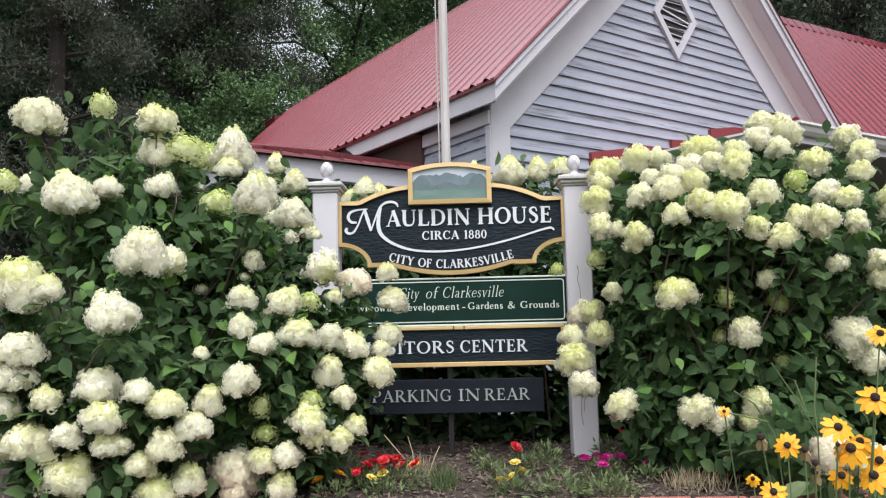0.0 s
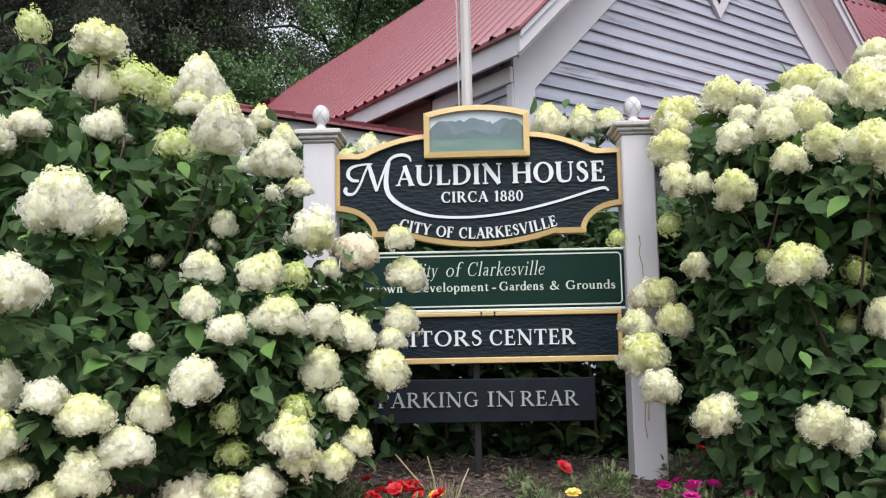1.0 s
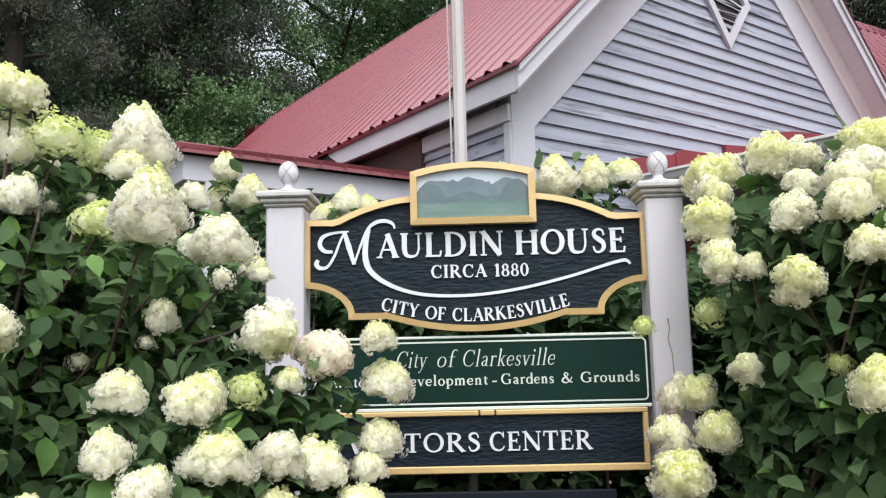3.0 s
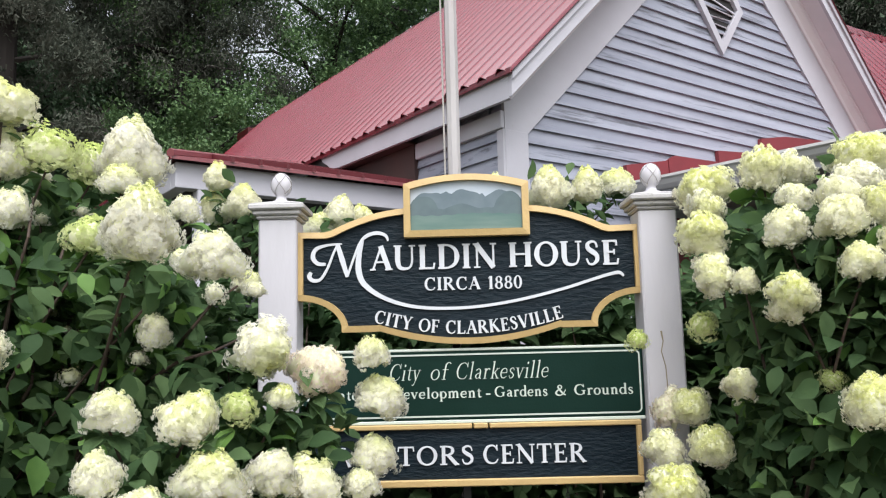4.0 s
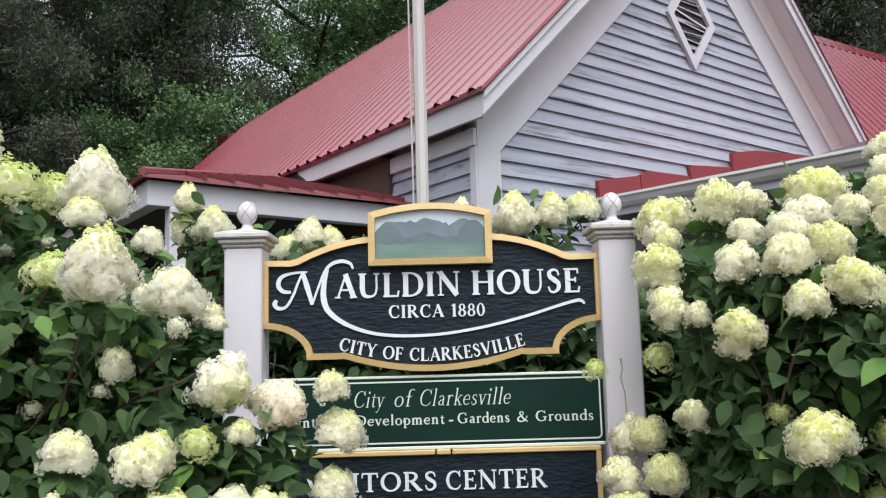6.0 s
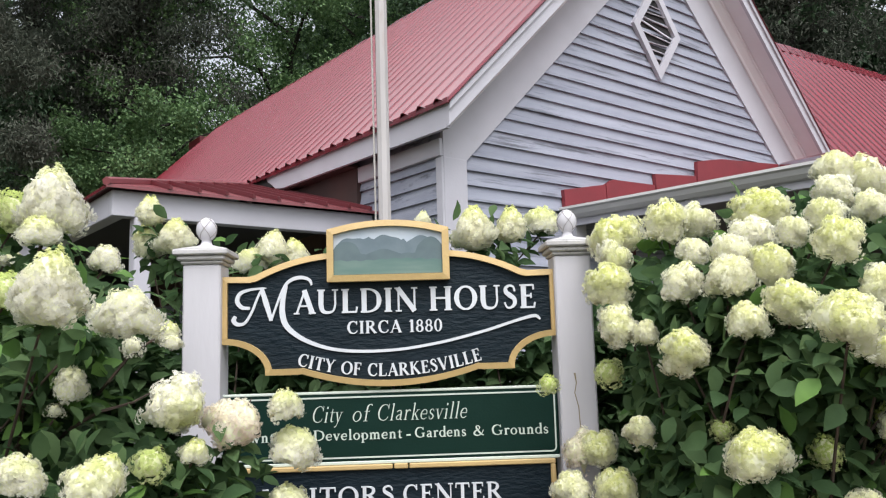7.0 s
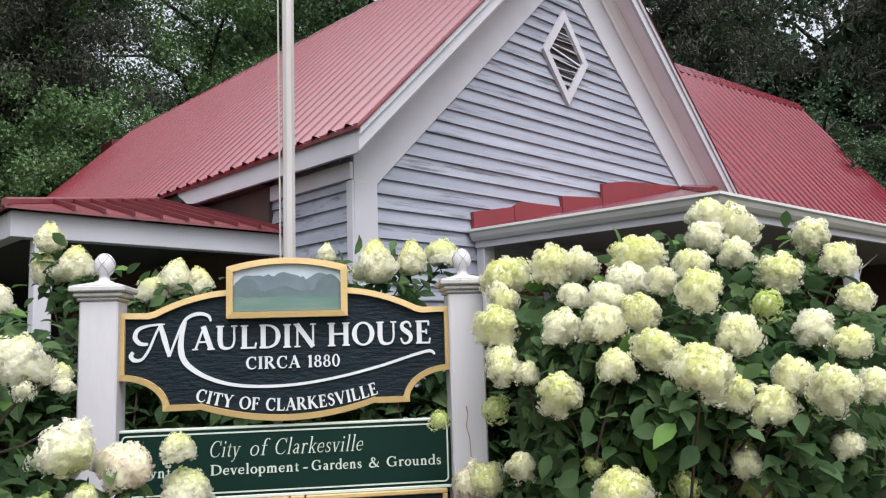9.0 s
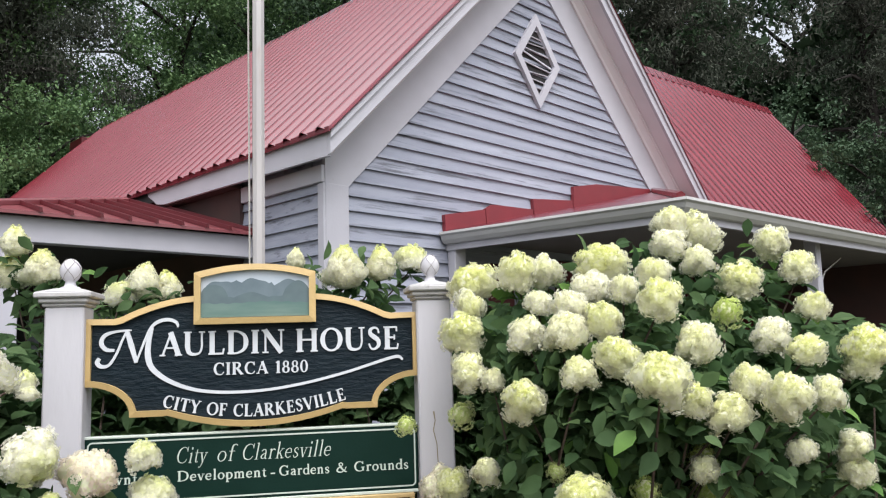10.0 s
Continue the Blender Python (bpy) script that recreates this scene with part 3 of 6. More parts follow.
def gutter(line, name):
    """A moulded gutter along a line of points, mitred at its corners; it faces the left of its way."""
    prof = [(0, 0.0), (0.075, 0.0), (0.078, -0.018), (0.062, -0.03), (0.05, -0.06), (0.028, -0.085), (0, -0.09)]
    bm = bmesh.new()
    rings = []
    for i, p in enumerate(line):
        p = Vector(p)
        ways = []
        if i > 0:
            ways.append((p - Vector(line[i - 1])).normalized())
        if i < len(line) - 1:
            ways.append((Vector(line[i + 1]) - p).normalized())
        sides = [Vector((w.y, -w.x, 0)).normalized() for w in ways]
        o = sum(sides, Vector()) / len(sides)
        o = o / max(0.3, o.length_squared)
        rings.append([bm.verts.new(p + o * a + Vector((0, 0, h))) for a, h in prof])
    for a, b in zip(rings, rings[1:]):
        for k in range(len(prof)):
            q = (k + 1) % len(prof)
            bm.faces.new((a[k], b[k], b[q], a[q]))
    bm.faces.new(rings[0])
    bm.faces.new(rings[-1][::-1])
    bmesh.ops.recalc_face_normals(bm, faces=bm.faces)
    return part(name, bm, GUTTER, house)


part("hip_cap", tube(bmesh.new(), [(QB[0], QB[1], QZ + 0.02), (HIP[0], -0.06, HIP[2] + 0.012)], 0.03, 6), ROOF, house)
gutter([(*QA, QZ), (*QB, QZ), (*QC, QZ)], "gutter")


def plank_along(p, q, z0, z1, thick, mat, name):
    """An upright board from p to q in plan, its thickness to the left of its way."""
    d = (Vector(q) - Vector(p)).normalized() * thick
    bm = prism(bmesh.new(), [(*p, z0), (*q, z0), (q[0] - d.y, q[1] + d.x, z0), (p[0] - d.y, p[1] + d.x, z0)], (0, 0, z1 - z0))
    return part(name, bm, mat, house)


plank_along((QA[0] + 0.004, QA[1]), (QB[0] + 0.004, QB[1] + 0.004), QZ - 0.135, QZ - 0.022, 0.03, WHITE, "gutter_board")
plank_along((QB[0] + 0.036, QB[1] + 0.004), (QC[0], QC[1] + 0.004), QZ - 0.135, QZ - 0.022, 0.03, WHITE, "gutter_board")
# ceiling takes the darkened white in place of real porch shade
part("porch_ceiling", prism(bmesh.new(), [(QA[0] + 0.05, -0.03, QZ - 0.06), (QB[0] + 0.05, QB[1] + 0.05, QZ - 0.06), (9.45, QC[1] + 0.05, QZ - 0.06), (9.45, -0.03, QZ - 0.06)], (0, 0, 0.025)), SHADED_WHITE, house)
# unseen wall and deck, added dark so that less light reaches the porch
part("porch_end_wall", cube(6.8, 6.9, -2.05, -0.03, -0.3, QZ - 0.062), SHADE_WOOD, house, "unseen dark wall added to keep light out of the porch")
part("porch_deck", cube(1.36, 9.4, -1.8, -0.03, 0.1, 0.16), SHADE_WOOD, house, "unseen dark deck added to deepen the porch shade")
part("pilaster", cube(1.15, 1.27, -0.1, -0.02, -0.3, QZ - 0.062, 0.005), WHITE, house)
for u, v in ((3.6, -1.86), (6.6, -2.03)):
    part("porch_post", cube(u, u + 0.1, v, v + 0.1, -0.3, QZ - 0.062, 0.008), WHITE, house)
part("tie_rope", tube(bmesh.new(), [(3.68, -1.84, 1.64), (3.9, -1.81, 1.78), (4.4, -1.79, 1.93)], 0.006, 5), ROPE, house, "grey rope tied to the porch post")
# stepped flashing on the gable wall
for pts in ([(1.098, 2.242), (1.565, 2.33), (1.57, 2.2), (1.104, 2.09)], [(1.575, 2.335), (1.66, 2.38), (2.19, 2.395), (2.19, 2.33), (1.58, 2.2)],
            [(2.202, 2.489), (2.78, 2.54), (2.785, 2.46), (2.21, 2.33)], [(2.817, 2.674), (3.19, 2.743), (4.2, 2.82), (4.2, 2.76), (2.8, 2.46)]):
    part("flashing", prism(bmesh.new(), [(a, -0.055, z0) for a, z0 in pts], (0, 0.034, 0)), FLASH, house, "red painted step flashing")
# windows and shutters under the porch
for a in (2.62, 5.0):
    w = part("window", cube(a + 0.32, a + 1.12, -0.03, -0.015, 0.7, 1.95), DARK, house, "dark window pane")
    part("window_frame", cube(a + 0.26, a + 0.32, -0.05, -0.012, 0.66, 2.0), WHITE, w)
    part("window_frame", cube(a + 1.12, a + 1.18, -0.05, -0.012, 0.66, 2.0), WHITE, w)
    part("window_frame", cube(a + 0.32, a + 1.12, -0.05, -0.012, 1.95, 2.0), WHITE, w)
    part("window_sill", cube(a + 0.24, a + 1.2, -0.08, -0.012, 0.61, 0.66), WHITE, w)
    for u in (a - 0.12, a + 1.2):
        part("shutter", cube(u, u + 0.36, -0.055, -0.019, 0.66, 1.97, 0.006), SHUTTER, house, "dark red wooden shutter")
part("door", cube(1.6, 1.9, -0.05, -0.018, -0.2, 1.9, 0.006), SHUTTER, house, "dark red painted door")

# ---- flagpole ----
flag = empty("flagpole", pose(2.32, 4.48, 0, 0, 0, 0), "weathered painted wooden flagpole with a rope halyard", "flagpole")
bm = bmesh.new()
lathe(bm, [(0.03, -0.1), (0.03, 1.0), (0.0285, 4.0), (0.025, 6.2), (0.0, 6.22)], 8)
part("pole", bm, POLE, flag)
bm = bmesh.new()
tube(bm, [(-0.037, 0.012, 0.9), (-0.04, 0.016, 2.0), (-0.046, 0.018, 3.2), (-0.038, 0.014, 6.0)], 0.0045, 5)
part("halyard", bm, ROPE, flag)
bm = bmesh.new()
box(bm, -0.045, -0.024, -0.05, -0.018, 0.86, 0.98, 0.003)
part("cleat", bm, IRON, flag)

# ---- the sign ----
sign = empty("garden_sign", SIGN_M, "carved navy and gold wooden sign hung between white posts", "sign")


def sign_post(x):
    p = part("post", cube(x - 0.067, x + 0.067, -0.067, 0.067, -0.15, 1.425, 0.006), POST, sign, "weathered white square post")
    cap = bmesh.new()
    for hw, z0, z1 in ((0.075, 1.425, 1.438), (0.085, 1.438, 1.456), (0.098, 1.456, 1.478)):
        box(cap, x - hw, x + hw, -hw, hw, z0, z1, 0.005)
    lo = [cap.verts.new((x + a * 0.094, b * 0.094, 1.4785)) for a, b in ((-1, -1), (1, -1), (1, 1), (-1, 1))]
    hi = [cap.verts.new((x + a * 0.035, b * 0.035, 1.495)) for a, b in ((-1, -1), (1, -1), (1, 1), (-1, 1))]
    for i in range(4):
        cap.faces.new((lo[i], lo[(i + 1) % 4], hi[(i + 1) % 4], hi[i]))
    cap.faces.new(hi)
    part("post_cap", cap, CAP, p, "lichened grey moulded cap")
    ball = bmesh.new()
    prof = [(0.034, 1.492), (0.034, 1.499), (0.022, 1.503), (0.019, 1.511)]
    for i in range(11):
        a = -1.1 + i * 2.67 / 10
        prof.append((max(0.002, 0.037 * math.cos(a)), 1.56 + 0.045 * math.sin(a)))
    lathe(ball, prof, 16, Matrix.Translation((x, 0, 0)))
    f = part("finial", ball, POST, p, smooth=True)
    # crossed lines cut round the ball
    for k in range(4):
        for s in (1, -1):
            line = bmesh.new()
            pts = []
            for i in range(9):
                a = -0.9 + i * 0.28
                b = k * math.pi / 2 + s * a * 0.95
                pts.append((x + 0.0375 * math.cos(a) * math.cos(b), 0.0375 * math.cos(a) * math.sin(b), 1.56 + 0.0455 * math.sin(a)))
            tube(line, pts, 0.0013, 4)
            part("groove", line, GROOVE, f)
    return p


sign_post(0.0)
right_post = sign_post(1.337)
# old cracks and rust runs on the second post
for pts in ([(1.325, 1.0), (1.33, 0.965), (1.322, 0.93), (1.334, 0.88), (1.337, 0.8), (1.34, 0.74)], [(1.315, 0.4), (1.322, 0.33), (1.316, 0.24), (1.324, 0.18)], [(1.33, 0.38), (1.335, 0.3), (1.332, 0.25)]):
    bm = bmesh.new()
    tube(bm, [(x, -0.0675, z) for x, z in pts], [0.004] + [0.0022] * (len(pts) - 2) + [0.003], 4)
    part("crack", bm, DRY, right_post, "rust-brown crack")


def arc(p, q, bulge, n=12):
    """Points from p to q on a shallow bow; bulge is its height."""
    out = []
    for i in range(n + 1):
        t = i / n
        out.append((p[0] + (q[0] - p[0]) * t, p[1] + (q[1] - p[1]) * t + bulge * 4 * t * (1 - t)))
    return out


def quarter(c, r0, r1, a0, a1, n=8):
    return [(c[0] + r0 * math.cos(radians(a0 + (a1 - a0) * i / n)), c[1] + r1 * math.sin(radians(a0 + (a1 - a0) * i / n))) for i in range(n + 1)]


PX0, PX1, PM = 0.062, 1.278, 0.668


def outline(g):
    """The carved board's outline, drawn in by g."""
    o = []
    o += [(PX0 + g, 1.38 - g), (0.16 + g * 0.3, 1.378 - g)]
    o += arc((0.185 + g * 0.3, 1.384 - g), (0.445, 1.458 - g), 0.014, 8)
    o += arc((0.891, 1.458 - g), (1.151 - g * 0.3, 1.384 - g), 0.014, 8)
    o += [(1.176 - g * 0.3, 1.378 - g), (PX1 - g, 1.38 - g), (PX1 - g, 1.136 + g)]
    o += quarter((1.272, 1.03), 0.157 + g, 0.106 + g, 90, 172, 9)
    o += [(1.116 - g, 1.022 + g), (1.0 - g * 0.3, 1.022 + g)]
    o += arc((0.985, 1.024 + g), (0.351, 1.024 + g), -0.052, 16)
    o += [(0.336 + g * 0.3, 1.022 + g), (0.22 + g, 1.022 + g)]
    o += quarter((0.064, 1.03), 0.157 + g, 0.106 + g, 8, 90, 9)
    o += [(PX0 + g, 1.136 + g)]
    return o


board = part("carved_board", prism(bmesh.new(), [(x, -0.02, z) for x, z in outline(0.012)], (0, 0.045, 0)), NAVY, sign, "textured navy carved board")
# gold border: a raised band round the board
bm = bmesh.new()
o1, o2 = outline(0.0), outline(0.022)
va = [bm.verts.new((x, -0.034, z)) for x, z in o1]
vb = [bm.verts.new((x, -0.038, z)) for x, z in o2]
vc = [bm.verts.new((x, 0.03, z)) for x, z in o1]
vd = [bm.verts.new((x, -0.019, z)) for x, z in o2]
for i in range(len(o1)):
    j = (i + 1) % len(o1)
    bm.faces.new((va[i], va[j], vb[j], vb[i]))
    bm.faces.new((va[j], va[i], vc[i], vc[j]))
    bm.faces.new((vb[i], vb[j], vd[j], vd[i]))
bmesh.ops.recalc_face_normals(bm, faces=bm.faces)
part("gold_border", bm, GOLD, board, "weathered gold raised border")

# painted landscape in its own gold frame
fo = [(0.445, 1.35), (0.889, 1.35), (0.889, 1.541)] + arc((0.889, 1.541), (0.445, 1.541), 0.032, 12)[1:]
fi = [(0.469, 1.373), (0.864, 1.373), (0.864, 1.522)] + arc((0.864, 1.522), (0.469, 1.522), 0.028, 12)[1:]
pic = part("landscape_picture", prism(bmesh.new(), [(x, -0.046, z) for x, z in fi], (0, 0.03, 0)), P_SKY, sign, "small painted picture of misty hills")
bm = bmesh.new()
va = [bm.verts.new((x, -0.058, z)) for x, z in fo]
vb = [bm.verts.new((x, -0.062, z)) for x, z in fi]
vc = [bm.verts.new((x, 0.03, z)) for x, z in fo]
vd = [bm.verts.new((x, -0.045, z)) for x, z in fi]
for i in range(len(fo)):
    j = (i + 1) % len(fo)
    bm.faces.new((va[i], va[j], vb[j], vb[i]))
    bm.faces.new((va[j], va[i], vc[i], vc[j]))
    bm.faces.new((vb[i], vb[j], vd[j], vd[i]))
bmesh.ops.recalc_face_normals(bm, faces=bm.faces)
part("picture_frame", bm, GOLD, pic)


def hills(f, y, mat, name):
    xs = [0.469 + 0.395 * i / 40 for i in range(41)]
    bm = bmesh.new()
    prism(bm, [(0.469, y, 1.375), (0.864, y, 1.375)] + [(x, y, f(x)) for x in xs[::-1]], (0, 0.0015, 0))
    part(name, bm, mat, pic)


def hump(x, at, w, h):
    return h * max(0, 1 - ((x - at) / w) ** 2) ** 0.6


hills(lambda x: 1.462 + hump(x, 0.54, 0.07, 0.048) + hump(x, 0.66, 0.075, 0.055) + hump(x, 0.79, 0.07, 0.05) + 0.003 * math.sin(x * 90), -0.048, P_HILL, "painted_hill")
hills(lambda x: 1.448 + hump(x, 0.515, 0.05, 0.05) + hump(x, 0.82, 0.055, 0.058) + hump(x, 0.65, 0.06, 0.016) + 0.003 * math.sin(x * 70), -0.0495, P_HILL_NEAR, "painted_hill")
hills(lambda x: 1.428 + 0.003 * math.sin(x * 20) + 0.002 * math.sin(x * 130), -0.051, P_FIELD, "painted_field")


def ribbon(bm, pts, widths, y, depth=0.006, steps=6):
    """A flat raised stroke through points, with a width at each."""
    P = [Vector((x, 0, z)) for x, z in pts]
    loop = len(P) > 4 and (P[0] - P[-1]).length < 1e-6
    fine, fw = [], []
    for i in range(len(P) - 1):
        p0, p1, p2, p3 = P[max(i - 1, 0)], P[i], P[i + 1], P[min(i + 2, len(P) - 1)]
        if loop:
            p0, p3 = P[i - 1] if i else P[-2], P[i + 2] if i + 2 < len(P) else P[1]
        n = 1 if len(P) == 2 else steps
        for k in range(n):
            t = k / n
            fine.append(0.5 * (2 * p1 + (p2 - p0) * t + (2 * p0 - 5 * p1 + 4 * p2 - p3) * t * t + (3 * p1 - p0 - 3 * p2 + p3) * t ** 3))
            fw.append(widths[i] + (widths[i + 1] - widths[i]) * t)
    fine.append(P[-1])
    fw.append(widths[-1])
    L, R, LB, RB = [], [], [], []
    for i, p in enumerate(fine):
        ahead, behind = fine[min(i + 1, len(fine) - 1)], fine[max(i - 1, 0)]
        if loop and i in (0, len(fine) - 1):
            ahead, behind = fine[1], fine[-2]
        d = (ahead - behind).normalized()
        nrm = Vector((-d.z, 0, d.x)) * fw[i] / 2
        for lst, q, yy in ((L, p + nrm, y - depth), (R, p - nrm, y - depth), (LB, p + nrm, y), (RB, p - nrm, y)):
            lst.append(bm.verts.new((q.x, yy, q.z)))
    for i in range(len(fine) - 1):
        for a, b in ((L, R), (LB, L), (R, RB)):
            bm.faces.new((a[i], b[i], b[i + 1], a[i + 1]))
    if not loop:
        bm.faces.new((L[0], LB[0], RB[0], R[0]))
        bm.faces.new((L[-1], R[-1], RB[-1], LB[-1]))
    return bm


def oval(cx, cz, rx, rz, thick=0.15, thin=0.055):
    pts = [(cx + rx * math.cos(k * math.pi / 6), cz + rz * math.sin(k * math.pi / 6)) for k in range(13)]
    return pts, [thin + (thick - thin) * math.cos(k * math.pi / 6) ** 2 for k in range(13)]


def bar(x0, z0, x1, z1, w):
    return [(x0, z0), (x1, z1)], [w, w]


# serifed roman capitals on a height of 1: width, then strokes as points and widths
K, T = 0.15, 0.058
BOWL = [T, T, 0.1, K, 0.1, T, T]
E_ARMS = [bar(0.1, 0.972, 0.55, 0.972, T), bar(0.55, 1.0, 0.56, 0.78, 0.05), bar(0.17, 0.52, 0.46, 0.52, T), bar(0.46, 0.41, 0.46, 0.63, 0.045)]
C_ARC = ([(0.7, 0.76), (0.62, 0.91), (0.45, 0.975), (0.22, 0.86), (0.11, 0.5), (0.22, 0.14), (0.46, 0.025), (0.64, 0.08), (0.74, 0.24)], [T, T, T, 0.11, K, 0.11, T, T, 0.045])


def foot(x, half=0.15):
    return bar(x - half, 0.022, x + half, 0.022, 0.044)


def head(x, half=0.15):
    return bar(x - half, 0.978, x + half, 0.978, 0.044)


def upright(x, w=K):
    return bar(x, 0, x, 1, w)


GLYPH = {}
GLYPH["A"] = 0.82, [bar(0.1, 0, 0.43, 1, T), bar(0.4, 1, 0.72, 0, K), bar(0.2, 0.33, 0.6, 0.33, 0.05), foot(0.1, 0.11), foot(0.71, 0.14)]
GLYPH["U"] = 0.86, [([(0.16, 1), (0.16, 0.65), (0.16, 0.35), (0.23, 0.1), (0.43, 0.03), (0.63, 0.1), (0.71, 0.35), (0.71, 0.65), (0.71, 1)], [K, K, K, 0.12, 0.08, T, T, T, T]), head(0.16), head(0.71, 0.12)]
GLYPH["L"] = 0.66, [upright(0.17), head(0.17), bar(0.03, 0.03, 0.6, 0.03, T), bar(0.59, 0, 0.63, 0.25, 0.05)]
GLYPH["D"] = 0.86, [upright(0.17), ([(0.03, 0.97), (0.42, 0.965), (0.68, 0.8), (0.76, 0.5), (0.68, 0.2), (0.42, 0.035), (0.03, 0.03)], BOWL)]
GLYPH["I"] = 0.36, [upright(0.18), foot(0.18), head(0.18)]
GLYPH["N"] = 0.92, [upright(0.15, T), bar(0.12, 1, 0.78, 0, K), upright(0.78, T), foot(0.15, 0.12), head(0.1, 0.1), head(0.78, 0.12)]
GLYPH["H"] = 0.92, [upright(0.17), upright(0.75), bar(0.2, 0.52, 0.72, 0.52, T), foot(0.17), head(0.17), foot(0.75), head(0.75)]
GLYPH["O"] = 0.9, [oval(0.45, 0.5, 0.36, 0.48)]
GLYPH["0"] = 0.6, [oval(0.3, 0.5, 0.21, 0.48, 0.13)]
GLYPH["8"] = 0.58, [oval(0.29, 0.74, 0.16, 0.22, 0.11), oval(0.29, 0.27, 0.2, 0.245, 0.13)]
GLYPH["S"] = 0.58, [([(0.48, 0.72), (0.43, 0.91), (0.28, 0.97), (0.13, 0.87), (0.14, 0.69), (0.29, 0.55), (0.45, 0.4), (0.46, 0.18), (0.31, 0.035), (0.15, 0.06), (0.07, 0.27)], [0.05, T, 0.07, 0.1, 0.13, K, 0.13, 0.11, 0.07, T, 0.05])]
GLYPH["E"] = 0.66, [upright(0.17), head(0.17), bar(0.03, 0.03, 0.58, 0.03, T), bar(0.57, 0, 0.61, 0.24, 0.05)] + E_ARMS
GLYPH["F"] = 0.62, [upright(0.17), head(0.17), foot(0.17)] + E_ARMS
GLYPH["C"] = 0.8, [C_ARC, bar(0.7, 1.0, 0.71, 0.7, 0.05)]
GLYPH["G"] = 0.88, [C_ARC, bar(0.7, 1.0, 0.71, 0.72, 0.05), bar(0.71, 0.06, 0.71, 0.42, 0.13), bar(0.56, 0.42, 0.84, 0.42, 0.044)]
GLYPH["P"] = 0.68, [upright(0.17), foot(0.17), ([(0.03, 0.97), (0.36, 0.965), (0.54, 0.88), (0.58, 0.72), (0.52, 0.56), (0.36, 0.475), (0.17, 0.47)], BOWL)]
GLYPH["R"] = 0.82, [upright(0.17), foot(0.17), ([(0.03, 0.97), (0.36, 0.965), (0.53, 0.88), (0.56, 0.74), (0.5, 0.6), (0.36, 0.52), (0.17, 0.51)], BOWL), bar(0.36, 0.52, 0.72, 0, 0.14), foot(0.74, 0.09)]
GLYPH["T"] = 0.74, [upright(0.37), foot(0.37), bar(0.04, 0.972, 0.7, 0.972, T), bar(0.06, 1, 0.04, 0.75, 0.05), bar(0.68, 1, 0.7, 0.75, 0.05)]
GLYPH["Y"] = 0.8, [bar(0.1, 1, 0.4, 0.45, 0.14), bar(0.68, 1, 0.41, 0.45, T), bar(0.4, 0, 0.4, 0.5, K), foot(0.4), head(0.1, 0.12), head(0.68, 0.11)]
GLYPH["K"] = 0.84, [upright(0.17), foot(0.17), head(0.17), bar(0.2, 0.46, 0.64, 1, T), bar(0.32, 0.6, 0.72, 0, 0.14), foot(0.73, 0.12), head(0.64, 0.1)]
GLYPH["V"] = 0.8, [bar(0.1, 1, 0.41, 0, K), bar(0.4, 0, 0.7, 1, T), head(0.1, 0.13), head(0.7, 0.11)]
GLYPH["1"] = 0.42, [upright(0.23), foot(0.23), bar(0.06, 0.84, 0.22, 0.97, T)]
GLYPH[" "] = 0.36, []
# small letters, serifed, with an x-height of 0.62
k, t = 0.125, 0.055
ROUND = ([(0.25 + 0.19 * math.cos(i * math.pi / 6), 0.31 + 0.3 * math.sin(i * math.pi / 6)) for i in range(13)], [t + (k - t) * math.cos(i * math.pi / 6) ** 2 for i in range(13)])
ARCH = [(0.15, 0.46), (0.24, 0.59), (0.35, 0.59), (0.41, 0.45), (0.41, 0.02)]


def stem(x, top):
    return [bar(x, 0, x, top, k), bar(x - 0.1, top - 0.05, x, top - 0.02, t)]


def small_foot(x):
    return bar(x - 0.11, 0.018, x + 0.11, 0.018, 0.036)


def small_head(x):
    return bar(x - 0.1, 0.6, x + 0.1, 0.6, 0.036)


GLYPH["a"] = 0.5, [([(0.09, 0.5), (0.2, 0.6), (0.32, 0.56), (0.36, 0.4), (0.36, 0.08), (0.46, 0.03)], [0.09, t, 0.09, k, k, t]), ([(0.36, 0.37), (0.17, 0.29), (0.1, 0.15), (0.2, 0.03), (0.36, 0.12)], [t, 0.08, k, t, t])]
GLYPH["d"] = 0.54, [ROUND, *[([(x + 0.27, z) for x, z in p], w) for p, w in stem(0.16, 1.04)], bar(0.43, 0.02, 0.53, 0.03, t)]
GLYPH["e"] = 0.48, [bar(0.07, 0.33, 0.42, 0.33, t), ([(0.42, 0.33), (0.38, 0.54), (0.25, 0.6), (0.11, 0.5), (0.06, 0.3), (0.12, 0.1), (0.27, 0.02), (0.43, 0.12)], [t, 0.09, t, 0.1, k, 0.1, 0.07, 0.04])]
GLYPH["f"] = 0.34, [([(0.17, 0), (0.17, 0.8), (0.23, 0.98), (0.34, 1.02), (0.41, 0.94)], [k, k, 0.09, t, 0.1]), bar(0.04, 0.6, 0.33, 0.6, 0.045), small_foot(0.17)]
GLYPH["i"] = 0.3, [*stem(0.15, 0.62), small_foot(0.15), bar(0.15, 0.82, 0.15, 0.95, 0.13)]
GLYPH["k"] = 0.54, [*stem(0.14, 1.04), small_foot(0.14), bar(0.16, 0.27, 0.42, 0.6, t), bar(0.24, 0.38, 0.47, 0, 0.11), small_head(0.42), small_foot(0.46)]
GLYPH["l"] = 0.3, [*stem(0.15, 1.04), small_foot(0.15)]
